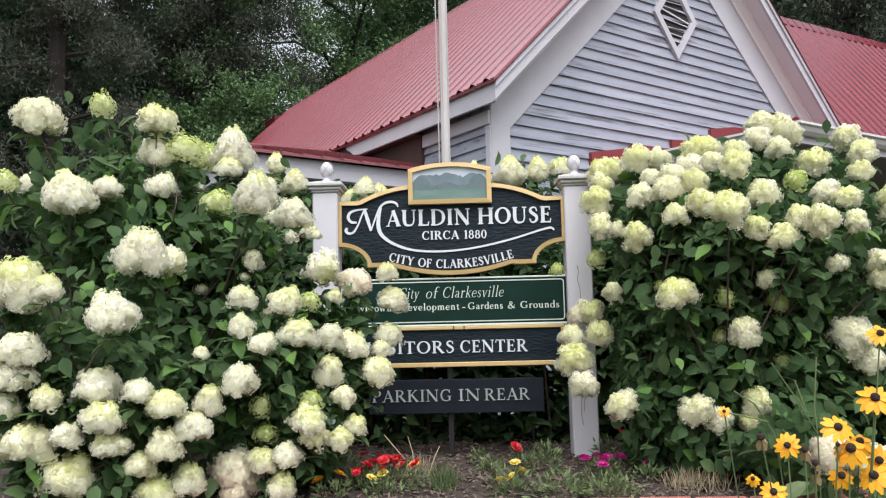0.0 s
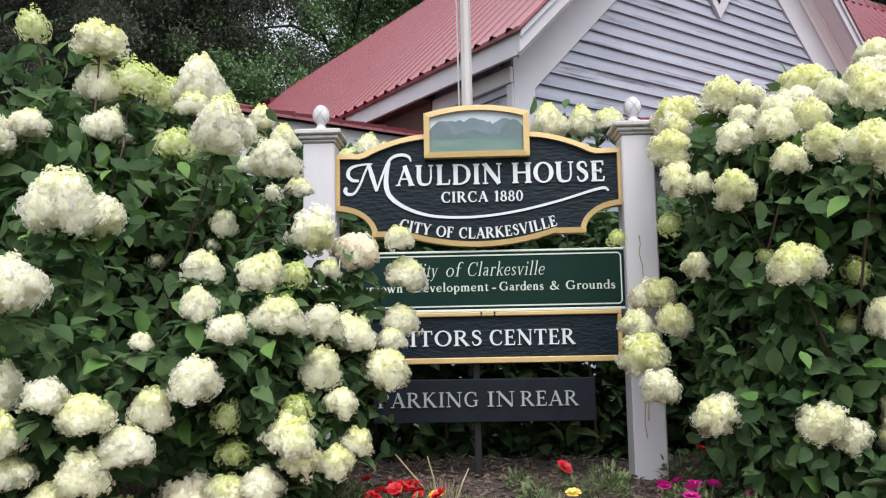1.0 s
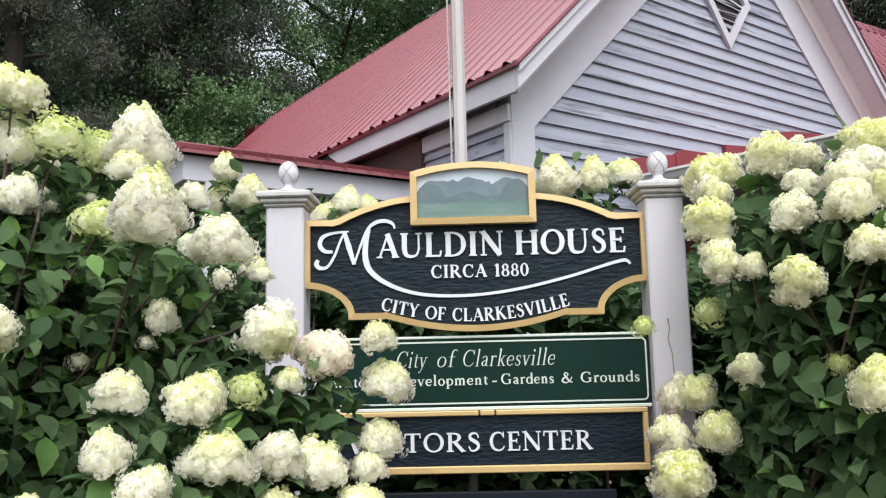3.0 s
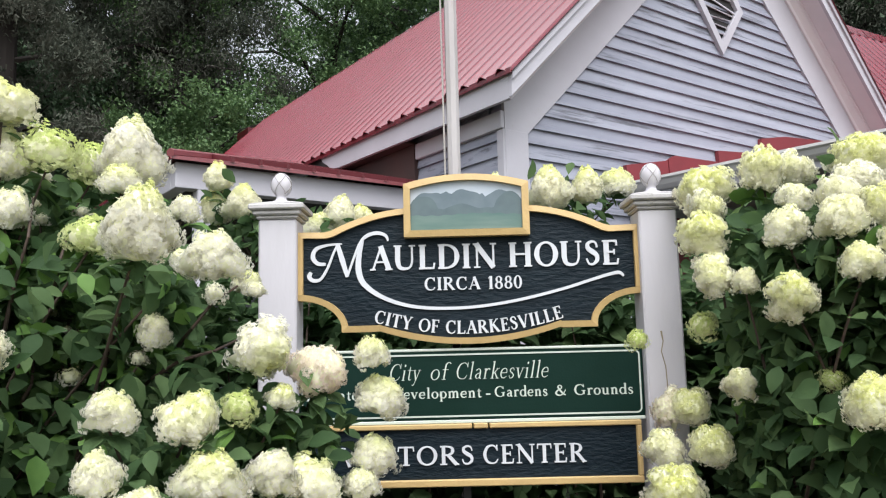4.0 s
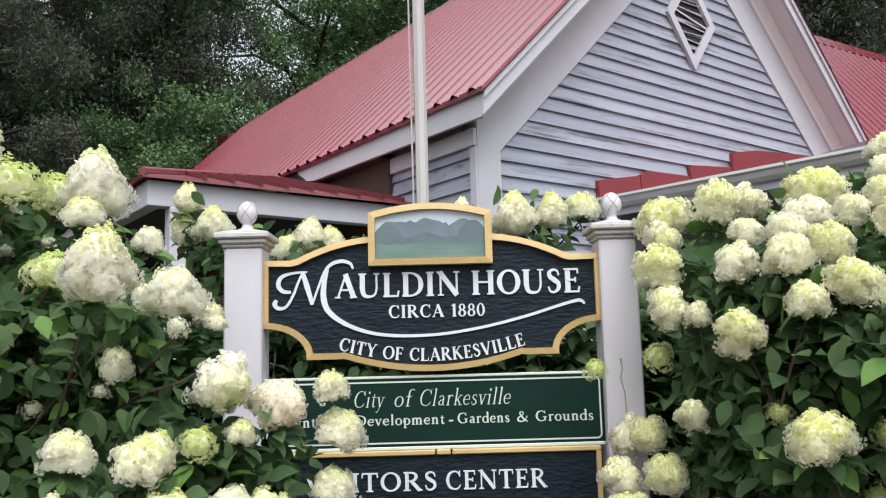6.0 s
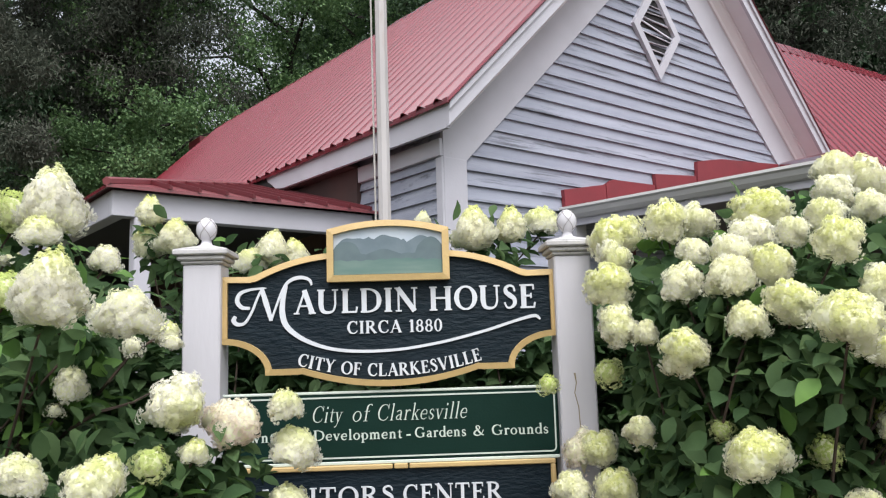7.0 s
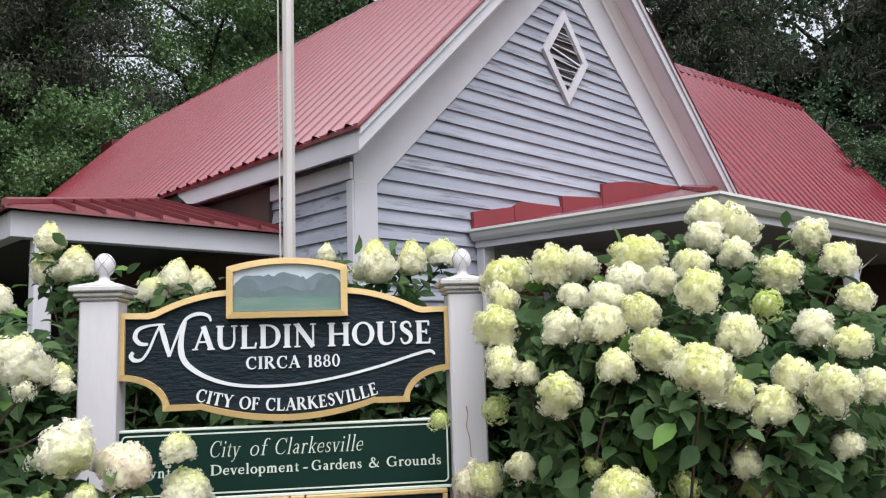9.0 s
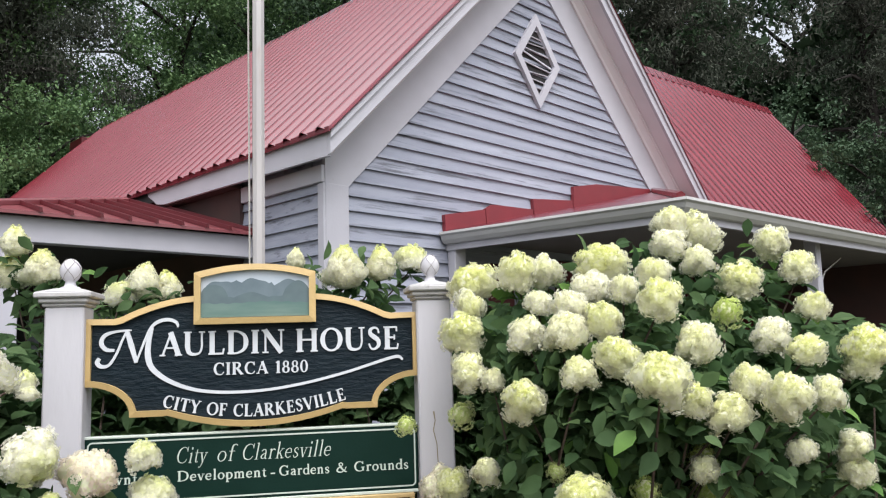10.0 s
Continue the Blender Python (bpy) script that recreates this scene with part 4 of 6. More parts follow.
GLYPH["m"] = 0.84, [*stem(0.14, 0.62), (ARCH, [t, 0.08, 0.1, k, k]), ([(x + 0.27, z) for x, z in ARCH], [t, 0.08, 0.1, k, k]), small_foot(0.14), small_foot(0.41), small_foot(0.68)]
GLYPH["n"] = 0.57, [*stem(0.14, 0.62), (ARCH, [t, 0.08, 0.1, k, k]), small_foot(0.14), small_foot(0.42)]
GLYPH["o"] = 0.5, [ROUND]
GLYPH["p"] = 0.54, [bar(0.14, -0.32, 0.14, 0.62, k), bar(0.04, 0.57, 0.14, 0.6, t), bar(0.03, -0.3, 0.26, -0.3, 0.036), ([(x + 0.03, z) for x, z in ROUND[0]], ROUND[1])]
GLYPH["r"] = 0.42, [*stem(0.14, 0.62), small_foot(0.14), ([(0.15, 0.44), (0.23, 0.57), (0.33, 0.6), (0.39, 0.53)], [t, 0.08, 0.09, 0.1])]
GLYPH["s"] = 0.4, [([(0.33, 0.46), (0.28, 0.59), (0.17, 0.6), (0.09, 0.5), (0.13, 0.38), (0.27, 0.27), (0.33, 0.14), (0.24, 0.02), (0.11, 0.03), (0.06, 0.18)], [0.04, t, 0.07, 0.09, 0.11, 0.12, 0.1, 0.07, t, 0.04])]
GLYPH["t"] = 0.34, [([(0.16, 0.8), (0.16, 0.2), (0.2, 0.04), (0.33, 0.06)], [0.06, k, 0.1, 0.04]), bar(0.03, 0.6, 0.32, 0.6, 0.045)]
GLYPH["u"] = 0.57, [([(0.14, 0.61), (0.14, 0.2), (0.2, 0.04), (0.32, 0.04), (0.41, 0.16)], [k, k, 0.09, 0.07, t]), bar(0.42, 0, 0.42, 0.62, k), small_head(0.09), bar(0.33, 0.6, 0.42, 0.6, 0.036), bar(0.42, 0.02, 0.53, 0.03, t)]
GLYPH["v"] = 0.5, [bar(0.08, 0.61, 0.26, 0, k), bar(0.25, 0, 0.42, 0.61, t), small_head(0.08), small_head(0.42)]
GLYPH["w"] = 0.76, [bar(0.08, 0.61, 0.24, 0, k), bar(0.23, 0, 0.38, 0.61, t), bar(0.36, 0.61, 0.52, 0, k), bar(0.51, 0, 0.67, 0.61, t), small_head(0.08), small_head(0.37), small_head(0.67)]
GLYPH["y"] = 0.5, [bar(0.08, 0.61, 0.26, 0.02, k), ([(0.42, 0.61), (0.26, 0.02), (0.16, -0.26), (0.05, -0.28)], [t, t, t, 0.1]), small_head(0.08), small_head(0.42)]
GLYPH["-"] = 0.3, [bar(0.02, 0.28, 0.28, 0.28, 0.09)]
GLYPH["&"] = 0.84, [([(0.78, 0.55), (0.66, 0.24), (0.46, 0.04), (0.24, 0.03), (0.09, 0.2), (0.2, 0.45), (0.44, 0.62), (0.5, 0.82), (0.38, 0.97), (0.25, 0.84), (0.34, 0.58), (0.58, 0.18), (0.8, 0.02)], [t, t, 0.07, 0.1, 0.13, 0.1, t, 0.09, t, 0.1, 0.13, 0.13, t])]


def capitals(text, x0, x1, base, height, y, mat, parent, bow=0.0, depth=0.006, gap=0.08, bold=1.14, shear=0.0):
    """Serifed capitals, letter by letter, along a line that may sag by bow in the middle."""
    unit = (x1 - x0) / (sum(GLYPH[c][0] + gap for c in text) - gap)
    x = x0
    for c in text:
        w, strokes = GLYPH[c]
        mid = x + w * unit / 2
        if strokes:
            bm = bmesh.new()
            for k, (pts, widths) in enumerate(strokes):
                ribbon(bm, [(x + px * unit + shear * pz * height, pz * height) for px, pz in pts], [v * bold * (unit + height) / 2 for v in widths], 0, depth + 0.0004 * k, 4)
            bmesh.ops.recalc_face_normals(bm, faces=bm.faces)
            t = (mid - x0) / (x1 - x0)
            lean = math.atan(bow * 4 * (1 - 2 * t) / (x1 - x0))
            m = Matrix.Translation((mid, y, base - bow * 4 * t * (1 - t))) @ Matrix.Rotation(lean, 4, "Y") @ Matrix.Translation((-mid, 0, 0))
            bmesh.ops.transform(bm, matrix=m, verts=bm.verts)
            part("letter", bm, mat, parent)
        x += (w + gap) * unit


FACE = -0.02
capitals("AULDIN", 0.322, 0.772, 1.239, 0.086, FACE, LETTER, board, bold=1.36)
capitals("HOUSE", 0.812, 1.205, 1.239, 0.086, FACE, LETTER, board, bold=1.36)
capitals("CIRCA 1880", 0.512, 0.858, 1.163, 0.045, FACE, LETTER, board, bold=1.3)
capitals("CITY OF CLARKESVILLE", 0.33, 1.0, 1.056, 0.045, FACE, LETTER, board, bow=0.048, bold=1.3)


def stroke(pts, widths, y, mat, parent, name):
    bm = ribbon(bmesh.new(), pts, widths, y)
    bmesh.ops.recalc_face_normals(bm, faces=bm.faces)
    return part(name, bm, mat, parent)


# the flourished initial and its long tail under the words
stroke([(0.163, 1.265), (0.135, 1.268), (0.118, 1.29), (0.128, 1.318), (0.16, 1.331), (0.205, 1.336), (0.222, 1.336)], [0.01, 0.014, 0.016, 0.014, 0.01, 0.007, 0.004], FACE, LETTER, board, "initial_stroke")
stroke([(0.112, 1.237), (0.105, 1.222), (0.118, 1.208), (0.145, 1.212), (0.17, 1.25), (0.19, 1.3), (0.207, 1.335)], [0.012, 0.016, 0.014, 0.01, 0.009, 0.008, 0.008], FACE, LETTER, board, "initial_stroke")
stroke([(0.205, 1.337), (0.222, 1.28), (0.24, 1.218)], [0.014, 0.019, 0.012], FACE - 0.0005, LETTER, board, "initial_stroke")
stroke([(0.24, 1.218), (0.262, 1.28), (0.288, 1.34), (0.315, 1.365), (0.35, 1.372), (0.378, 1.362), (0.386, 1.343)], [0.007, 0.008, 0.01, 0.013, 0.013, 0.011, 0.006], FACE - 0.001, LETTER, board, "initial_stroke")
stroke([(0.296, 1.345), (0.282, 1.29), (0.281, 1.235), (0.3, 1.19), (0.36, 1.145), (0.45, 1.112), (0.56, 1.099), (0.7, 1.102), (0.85, 1.123), (1.0, 1.157), (1.1, 1.186), (1.16, 1.203), (1.2, 1.21), (1.217, 1.197)],
       [0.008, 0.018, 0.021, 0.019, 0.015, 0.012, 0.011, 0.01, 0.01, 0.01, 0.01, 0.011, 0.012, 0.007], FACE, LETTER, board, "tail_stroke")

# green board
gb = part("green_board", cube(0.066, 1.268, -0.018, 0.012, 0.712, 0.948, 0.003), GREEN, sign, "dark green lettered board")
part("board_edge", cube(0.066, 1.268, -0.02, 0.012, 0.9485, 0.958, 0.002), PALE, gb)
part("board_edge", cube(0.066, 1.268, -0.02, 0.012, 0.7, 0.7115, 0.002), PALE, gb)


def line_frame(x0, x1, z0, z1, r, w, y, mat, parent):
    """A painted rounded line."""
    def loop(g):
        o = []
        for cx, cz, a in ((x1 - r, z1 - r, 0), (x0 + r, z1 - r, 90), (x0 + r, z0 + r, 180), (x1 - r, z0 + r, 270)):
            for i in range(6):
                t = radians(a + 90 * i / 5)
                o.append((cx + (r - g) * math.cos(t), cz + (r - g) * math.sin(t)))
        return o
    bm = bmesh.new()
    a = [bm.verts.new((x, y, z)) for x, z in loop(0)]
    b = [bm.verts.new((x, y, z)) for x, z in loop(w)]
    for i in range(len(a)):
        j = (i + 1) % len(a)
        bm.faces.new((a[i], b[i], b[j], a[j]))
    part("painted_line", bm, mat, parent)


line_frame(0.076, 1.258, 0.722, 0.939, 0.018, 0.0055, -0.0205, PALE, gb)
capitals("City", 0.378, 0.487, 0.85, 0.058, -0.0182, PALE, gb, depth=0.0015, gap=0.05, bold=0.62, shear=0.2)
capitals("of", 0.523, 0.584, 0.85, 0.058, -0.0182, PALE, gb, depth=0.0015, gap=0.05, bold=0.62, shear=0.2)
capitals("Clarkesville", 0.61, 0.936, 0.85, 0.058, -0.0182, PALE, gb, depth=0.0015, gap=0.05, bold=0.62, shear=0.2)
for word, a, b in (("Downtown", 0.092, 0.345), ("Development", 0.386, 0.703), ("-", 0.717, 0.735), ("Gardens", 0.747, 0.933), ("&", 0.957, 0.998), ("Grounds", 1.023, 1.23)):
    capitals(word, a, b, 0.787, 0.036, -0.0182, PALE, gb, depth=0.0015, gap=0.06, bold=1.1)

# visitors board with its gold frame
vb_ = part("visitors_board", cube(0.085, 1.232, -0.016, 0.016, 0.512, 0.682), NAVY, sign, "navy board in a gold frame")
for a in ((0.066, 0.667, 0.682, 0.699), (0.672, 0.722, 0.682, 0.7), (0.727, 1.25, 0.682, 0.699), (0.066, 1.25, 0.488, 0.512), (0.066, 0.085, 0.512, 0.682), (1.232, 1.25, 0.512, 0.682)):
    part("frame_strip", cube(a[0], a[1], -0.03, 0.016, a[2], a[3], 0.003), GOLD, vb_)
capitals("VISITORS", 0.21, 0.672, 0.561, 0.063, -0.016, LETTER, vb_)
capitals("CENTER", 0.7, 1.056, 0.561, 0.063, -0.016, LETTER, vb_)
# hanging board
pb = part("parking_board", cube(0.215, 1.133, -0.012, 0.012, 0.247, 0.423, 0.003), SLATE, sign, "slate-coloured hanging board")
capitals("PARKING", 0.233, 0.652, 0.311, 0.06, -0.012, GREY_LETTER, pb, bold=0.95)
capitals("IN", 0.686, 0.8, 0.311, 0.06, -0.012, GREY_LETTER, pb, bold=0.95)
capitals("REAR", 0.822, 1.06, 0.311, 0.06, -0.012, GREY_LETTER, pb, bold=0.95)
part("stake", cube(0.63, 0.66, 0.02, 0.04, -0.1, 0.5, 0.003), IRON, sign, "thin dark metal stake")
for x in (0.32, 0.99):
    for i in range(4):
        link = bmesh.new()
        pts = [(x + (0.006 * math.cos(t) if i % 2 else 0), (0 if i % 2 else 0.006 * math.cos(t)), 0.432 + i * 0.016 + 0.01 * math.sin(t)) for t in [k * math.pi / 4 for k in range(9)]]
        tube(link, pts, 0.0018, 4)
        part("chain_link", link, IRON, pb)

# ---- hydrangeas ----
LEFT_TALL = ('gyytggwwwwgwwgtwwwww', [
    (0.32, 4.49, 1.85, 0.064), (0.53, 4.17, 1.72, 0.084), (0.02, 4.26, 1.7, 0.097), (0.902, 4.18, 1.61, 0.092), (0.81, 4.37, 1.6, 0.08), (0.66, 4.17, 1.59, 0.087),
    (0.54, 4.24, 1.58, 0.085), (0.86, 4.1, 1.5, 0.06), (1.05, 4.09, 1.42, 0.05), (0.55, 4.14, 1.39, 0.067), (-0.1, 4.23, 1.38, 0.062), (0.3, 4.07, 1.35, 0.064),
    (0.15, 4.08, 1.31, 0.124), (0.75, 3.9, 1.29, 0.063), (0.808, 3.5, 1.27, 0.086), (0.99, 3.85, 1.23, 0.033), (1.03, 3.67, 1.22, 0.073),
    (1.19, 3.88, 1.17, 0.043), (0.94, 3.95, 1.03, 0.05), (0.37, 3.55, 1.01, 0.102),
])
LEFT_LOW = ('ywwwwwwwwywywwwwywyyyww', [
    (0.48, 3.59, 0.97, 0.068), (-0.06, 3.64, 0.88, 0.105), (0.03, 3.47, 0.86, 0.061), (0.24, 3.36, 0.76, 0.092), (-0.05, 3.55, 0.64, 0.082), (0.57, 3.4, 0.61, 0.029),
    (-0.08, 3.58, 0.55, 0.082), (0.21, 3.48, 0.5, 0.092), (0.33, 3.34, 0.48, 0.061), (0.04, 3.51, 0.46, 0.059), (-0.09, 3.59, 0.43, 0.056), (0.42, 3.32, 0.43, 0.06),
    (0.59, 3.36, 0.43, 0.058), (0.21, 3.36, 0.39, 0.074), (0.52, 3.32, 0.34, 0.061), (0.11, 3.46, 0.33, 0.053), (-0.01, 3.56, 0.3, 0.081), (0.25, 3.39, 0.29, 0.061),
    (0.42, 3.33, 0.28, 0.064), (0.35, 3.38, 0.21, 0.051), (0.13, 3.51, 0.18, 0.082), (0.53, 3.39, 0.14, 0.063), (0.41, 3.4, 0.1, 0.073),
])
LEFT_MID = ('wwpwwwgwwwwwwwwwywyggwyy', [
    (1.15, 3.59, 0.96, 0.071), (1.44, 3.54, 0.95, 0.047), (1.31, 3.62, 0.91, 0.069), (1.19, 3.57, 0.84, 0.041), (0.76, 3.5, 0.83, 0.058), (1.48, 3.57, 0.83, 0.064),
    (1.07, 3.56, 0.82, 0.052), (0.91, 3.4, 0.81, 0.072), (0.71, 3.35, 0.71, 0.057), (0.95, 3.37, 0.68, 0.069), (1.47, 3.59, 0.67, 0.059), (1.13, 3.47, 0.66, 0.063),
    (0.78, 3.29, 0.64, 0.055), (1.25, 3.52, 0.62, 0.075), (1.4, 3.53, 0.6, 0.046), (1.12, 3.46, 0.52, 0.069), (1.34, 3.44, 0.51, 0.068), (0.69, 3.29, 0.51, 0.068),
    (1.16, 3.4, 0.41, 0.05), (1.01, 3.4, 0.4, 0.051), (0.81, 3.42, 0.39, 0.045), (0.95, 3.25, 0.34, 0.071), (1.21, 3.4, 0.29, 0.045), (0.97, 3.25, 0.28, 0.055),
])
LEFT_MID_B = ('gywwpwp', [
    (0.84, 3.45, 0.28, 0.045), (1.1, 3.3, 0.25, 0.051), (0.88, 3.3, 0.21, 0.057), (0.8, 3.36, 0.19, 0.059), (0.73, 3.47, 0.14, 0.095), (0.87, 3.32, 0.09, 0.055),
    (0.72, 3.44, 0.06, 0.066),
])
RIGHT_TOP = ('yyyccyccyyyccc', [
    (3.26, 2.88, 1.7, 0.075), (3.34, 2.84, 1.66, 0.086), (3.64, 2.67, 1.62, 0.072), (3.16, 2.84, 1.6, 0.062), (3.17, 2.73, 1.53, 0.055), (2.82, 2.9, 1.52, 0.078),
    (3.52, 2.52, 1.5, 0.071), (2.73, 3.09, 1.5, 0.075), (2.59, 3.09, 1.5, 0.068), (2.58, 3.31, 1.47, 0.083), (3.32, 2.64, 1.46, 0.073), (2.77, 2.65, 1.46, 0.053),
    (2.71, 2.86, 1.42, 0.063), (2.66, 2.69, 1.41, 0.048),
])
RIGHT_FACE = ('ccycygcyyccyyyycyyyyycyc', [
    (2.47, 3.21, 1.38, 0.054), (2.56, 2.97, 1.38, 0.047), (2.63, 2.54, 1.37, 0.07), (2.53, 2.81, 1.36, 0.061), (3.18, 2.32, 1.34, 0.046), (3.06, 2.56, 1.33, 0.051),
    (2.54, 2.69, 1.31, 0.064), (2.39, 3.17, 1.29, 0.07), (2.42, 2.74, 1.28, 0.06), (2.43, 2.91, 1.27, 0.058), (3.03, 2.4, 1.25, 0.071), (2.7, 2.47, 1.23, 0.064),
    (2.97, 2.26, 1.2, 0.049), (2.48, 2.6, 1.2, 0.062), (3.17, 2.16, 1.19, 0.08), (2.36, 3.12, 1.16, 0.066), (2.4, 2.68, 1.15, 0.056), (2.4, 2.4, 1.14, 0.07),
    (2.38, 3.02, 1.13, 0.041), (2.75, 2.33, 1.11, 0.056), (2.7, 2.2, 1.08, 0.062), (2.86, 2.16, 1.08, 0.049), (2.32, 2.83, 1.07, 0.068), (2.59, 2.42, 1.07, 0.056),
])
RIGHT_FACE_B = ('ygg', [
    (2.67, 2.36, 1.03, 0.059), (2.41, 3.21, 1.01, 0.046), (2.31, 3.39, 0.97, 0.034),
])
RIGHT_LOW = ('ccgcgycygggcpccccgycgccy', [
    (2.96, 2.14, 0.92, 0.047), (2.84, 2.24, 0.91, 0.042), (2.79, 2.53, 0.87, 0.049), (2.68, 2.46, 0.86, 0.046), (2.44, 2.82, 0.85, 0.035), (2.98, 2.15, 0.85, 0.047),
    (2.36, 3.05, 0.84, 0.048), (2.33, 2.63, 0.81, 0.065), (2.6, 2.61, 0.79, 0.042), (2.8, 2.52, 0.78, 0.046), (2.81, 2.49, 0.76, 0.04), (2.46, 3.32, 0.76, 0.056),
    (2.46, 3.4, 0.75, 0.068), (2.41, 3.2, 0.65, 0.068), (2.34, 3.34, 0.64, 0.062), (2.6, 2.52, 0.64, 0.071), (2.98, 2.29, 0.63, 0.084), (2.63, 2.67, 0.62, 0.042),
    (2.26, 3.22, 0.53, 0.072), (3.04, 2.26, 0.51, 0.064), (2.83, 2.52, 0.51, 0.041), (2.18, 3.07, 0.42, 0.066), (2.66, 2.52, 0.35, 0.068), (2.24, 2.89, 0.34, 0.066),
])
RIGHT_LOW_B = ('pcycc', [
    (2.25, 1.92, 0.25, 0.055), (2.36, 1.86, 0.21, 0.06),
    (2.41, 2.63, 0.33, 0.063), (2.5, 2.6, 0.28, 0.059), (2.63, 2.54, 0.27, 0.053),
])
REAR = ('kwkkkkkkkw', [
    (1.46, 5.2, 1.79, 0.069), (2.88, 4.05, 1.66, 0.079), (2.4, 4.28, 1.66, 0.045), (1.47, 5.27, 1.66, 0.074), (1.55, 5.1, 1.66, 0.081), (2.66, 3.99, 1.62, 0.066),
    (2.48, 4.01, 1.6, 0.088), (1.92, 4.84, 1.59, 0.078), (2.05, 4.88, 1.57, 0.067), (1.81, 4.86, 1.53, 0.064),
])
LEFT_SMALL = ('lllllllwll', [
    (0.90, 3.97, 0.95, 0.031), (0.74, 4.13, 0.90, 0.037), (0.73, 4.18, 1.04, 0.015), (0.66, 4.35, 1.40, 0.029), (0.61, 4.38, 1.39, 0.022), (0.78, 4.33, 1.43, 0.026), (1.08, 3.83, 1.13, 0.036), (1.18, 3.77, 1.14, 0.026), (1.00, 3.94, 0.78, 0.030), (0.70, 4.31, 1.10, 0.021),
])

LEFT_BACK = ('wcwwcwwcwlcwlw', [
    (0.61, 4.72, 1.71, 0.070), (0.65, 4.72, 1.62, 0.060), (0.38, 4.72, 1.45, 0.060), (0.50, 4.72, 1.43, 0.055), (0.65, 4.72, 1.51, 0.060), (0.89, 4.72, 1.40, 0.060), (0.42, 4.72, 1.24, 0.055),
    (0.12, 4.72, 1.41, 0.070), (0.84, 4.72, 1.47, 0.050), (0.76, 4.72, 1.31, 0.045), (0.27, 4.72, 1.48, 0.060), (1.02, 4.72, 1.45, 0.050), (1.08, 4.72, 1.33, 0.045), (0.03, 4.72, 1.46, 0.070),
])


def flower_head(name, seed, florets, tall, lumps, mat, gap=0.0):
    """A flower head of radius 1 with its tip along z: four-petalled florets over a rounded cone."""
    rnd = np.random.RandomState(seed)
    pos, fwd, nrm, size = [], [], [], []
    # rounded lobes: the head's uneven mass
    lobes = []
    lumps *= 2
    for i in range(lumps):
        z = 0.85 - 1.55 * (i + 0.5) / lumps
        a = i * 2.39996 + rnd.uniform(-0.4, 0.4)
        q = math.sqrt(max(0, 1 - z * z))
        lobes.append((np.array((q * math.cos(a), q * math.sin(a), z * tall)) * rnd.uniform(0.55, 0.8), rnd.uniform(0.2, 0.38)))
    for i in range(3):
        # a few clusters stand out and break the outline
        a, z = rnd.uniform(0, 6.28), rnd.uniform(-0.55, 0.35)
        lobes.append((np.array((math.cos(a) * 0.85, math.sin(a) * 0.85, z)), rnd.uniform(0.2, 0.3)))
    for i in range(3 if tall > 1.2 else 1):
        lobes.append((np.array((0, 0, (i - 1) * 0.42 if tall > 1.2 else 0)), 0.68 - 0.08 * i if tall > 1.2 else 0.66))

    def taper(z):
        return min(1.12, max(0.22, 0.95 - 0.45 * z)) if tall > 1.2 else min(1.12, max(0.5, 1.02 - 0.34 * z))

    def reach(d):
        best = 0
        for c, r in lobes:
            b = d @ c
            disc = b * b - c @ c + r * r
            if disc > 0:
                best = max(best, b + math.sqrt(disc))
        return best

    for i in range(florets):
        z = 1 - 2 * (i + 0.5) / florets
        if z < -0.9:
            continue
        a = i * 2.39996 + rnd.uniform(-0.3, 0.3)
        r = math.sqrt(max(0, 1 - z * z))
        d = np.array((r * math.cos(a), r * math.sin(a), z))
        if rnd.rand() < gap:
            continue
        p = d * (reach(d) + rnd.uniform(-0.06, 0.08))
        if z > 0.55 and rnd.rand() < 0.12:
            continue
        p[:2] *= taper(p[2])
        nn = d + rnd.normal(size=3) * 0.36
        pos.append(p)
        nrm.append(nn)
        fwd.append(np.cross(nn, rnd.normal(size=3)))
        size.append(rnd.uniform(0.06, 0.1) * (1.3 if gap else 1) * (0.8 if z > 0.6 else 1))
    tv, tf = [(0, 0, -0.1)], []
    for q in range(4):
        a = q * math.pi / 2
        for da, rr, h in ((-0.66, 0.78, 0.1), (0.0, 1.08, 0.06), (0.66, 0.78, 0.1)):
            tv.append((rr * math.cos(a + da), rr * math.sin(a + da), h))
        b = 1 + q * 3
        tf.append((0, b, b + 1, b + 2))
    me = scatter_mesh(name, tv, tf, pos, fwd, nrm, size, mat)
    bm = bmesh.new()
    bm.from_mesh(me)
    c = bmesh.ops.create_icosphere(bm, subdivisions=3 if not gap else 2, radius=1)
    for v in c["verts"]:
        v.co *= reach(np.array(v.co)) * (0.72 if gap else 0.95)
        v.co.xy *= taper(v.co.z)
    for v in c["verts"]:
        for f in v.link_faces:
            f.material_index = 1
    bm.to_mesh(me)
    bm.free()
    me.materials.append(CORE)
    # petals shade softly, as one rounded cluster
    own = np.zeros(len(me.vertices) * 3)
    me.vertices.foreach_get("co", own)
    out = own.reshape(-1, 3) / np.array((1, 1, tall * tall))
    out = out / np.maximum(np.linalg.norm(out, axis=1, keepdims=True), 1e-6)
    k = len(tv)
    n_f = len(pos)
    fl = np.asarray(nrm, float)
    fl /= np.linalg.norm(fl, axis=1, keepdims=True)
    out[:n_f * k] = out[:n_f * k] * 0.35 + np.repeat(fl, k, axis=0) * 0.65
    for p in me.polygons:
        p.use_smooth = True
    me.normals_split_custom_set_from_vertices(out.tolist())
    return me


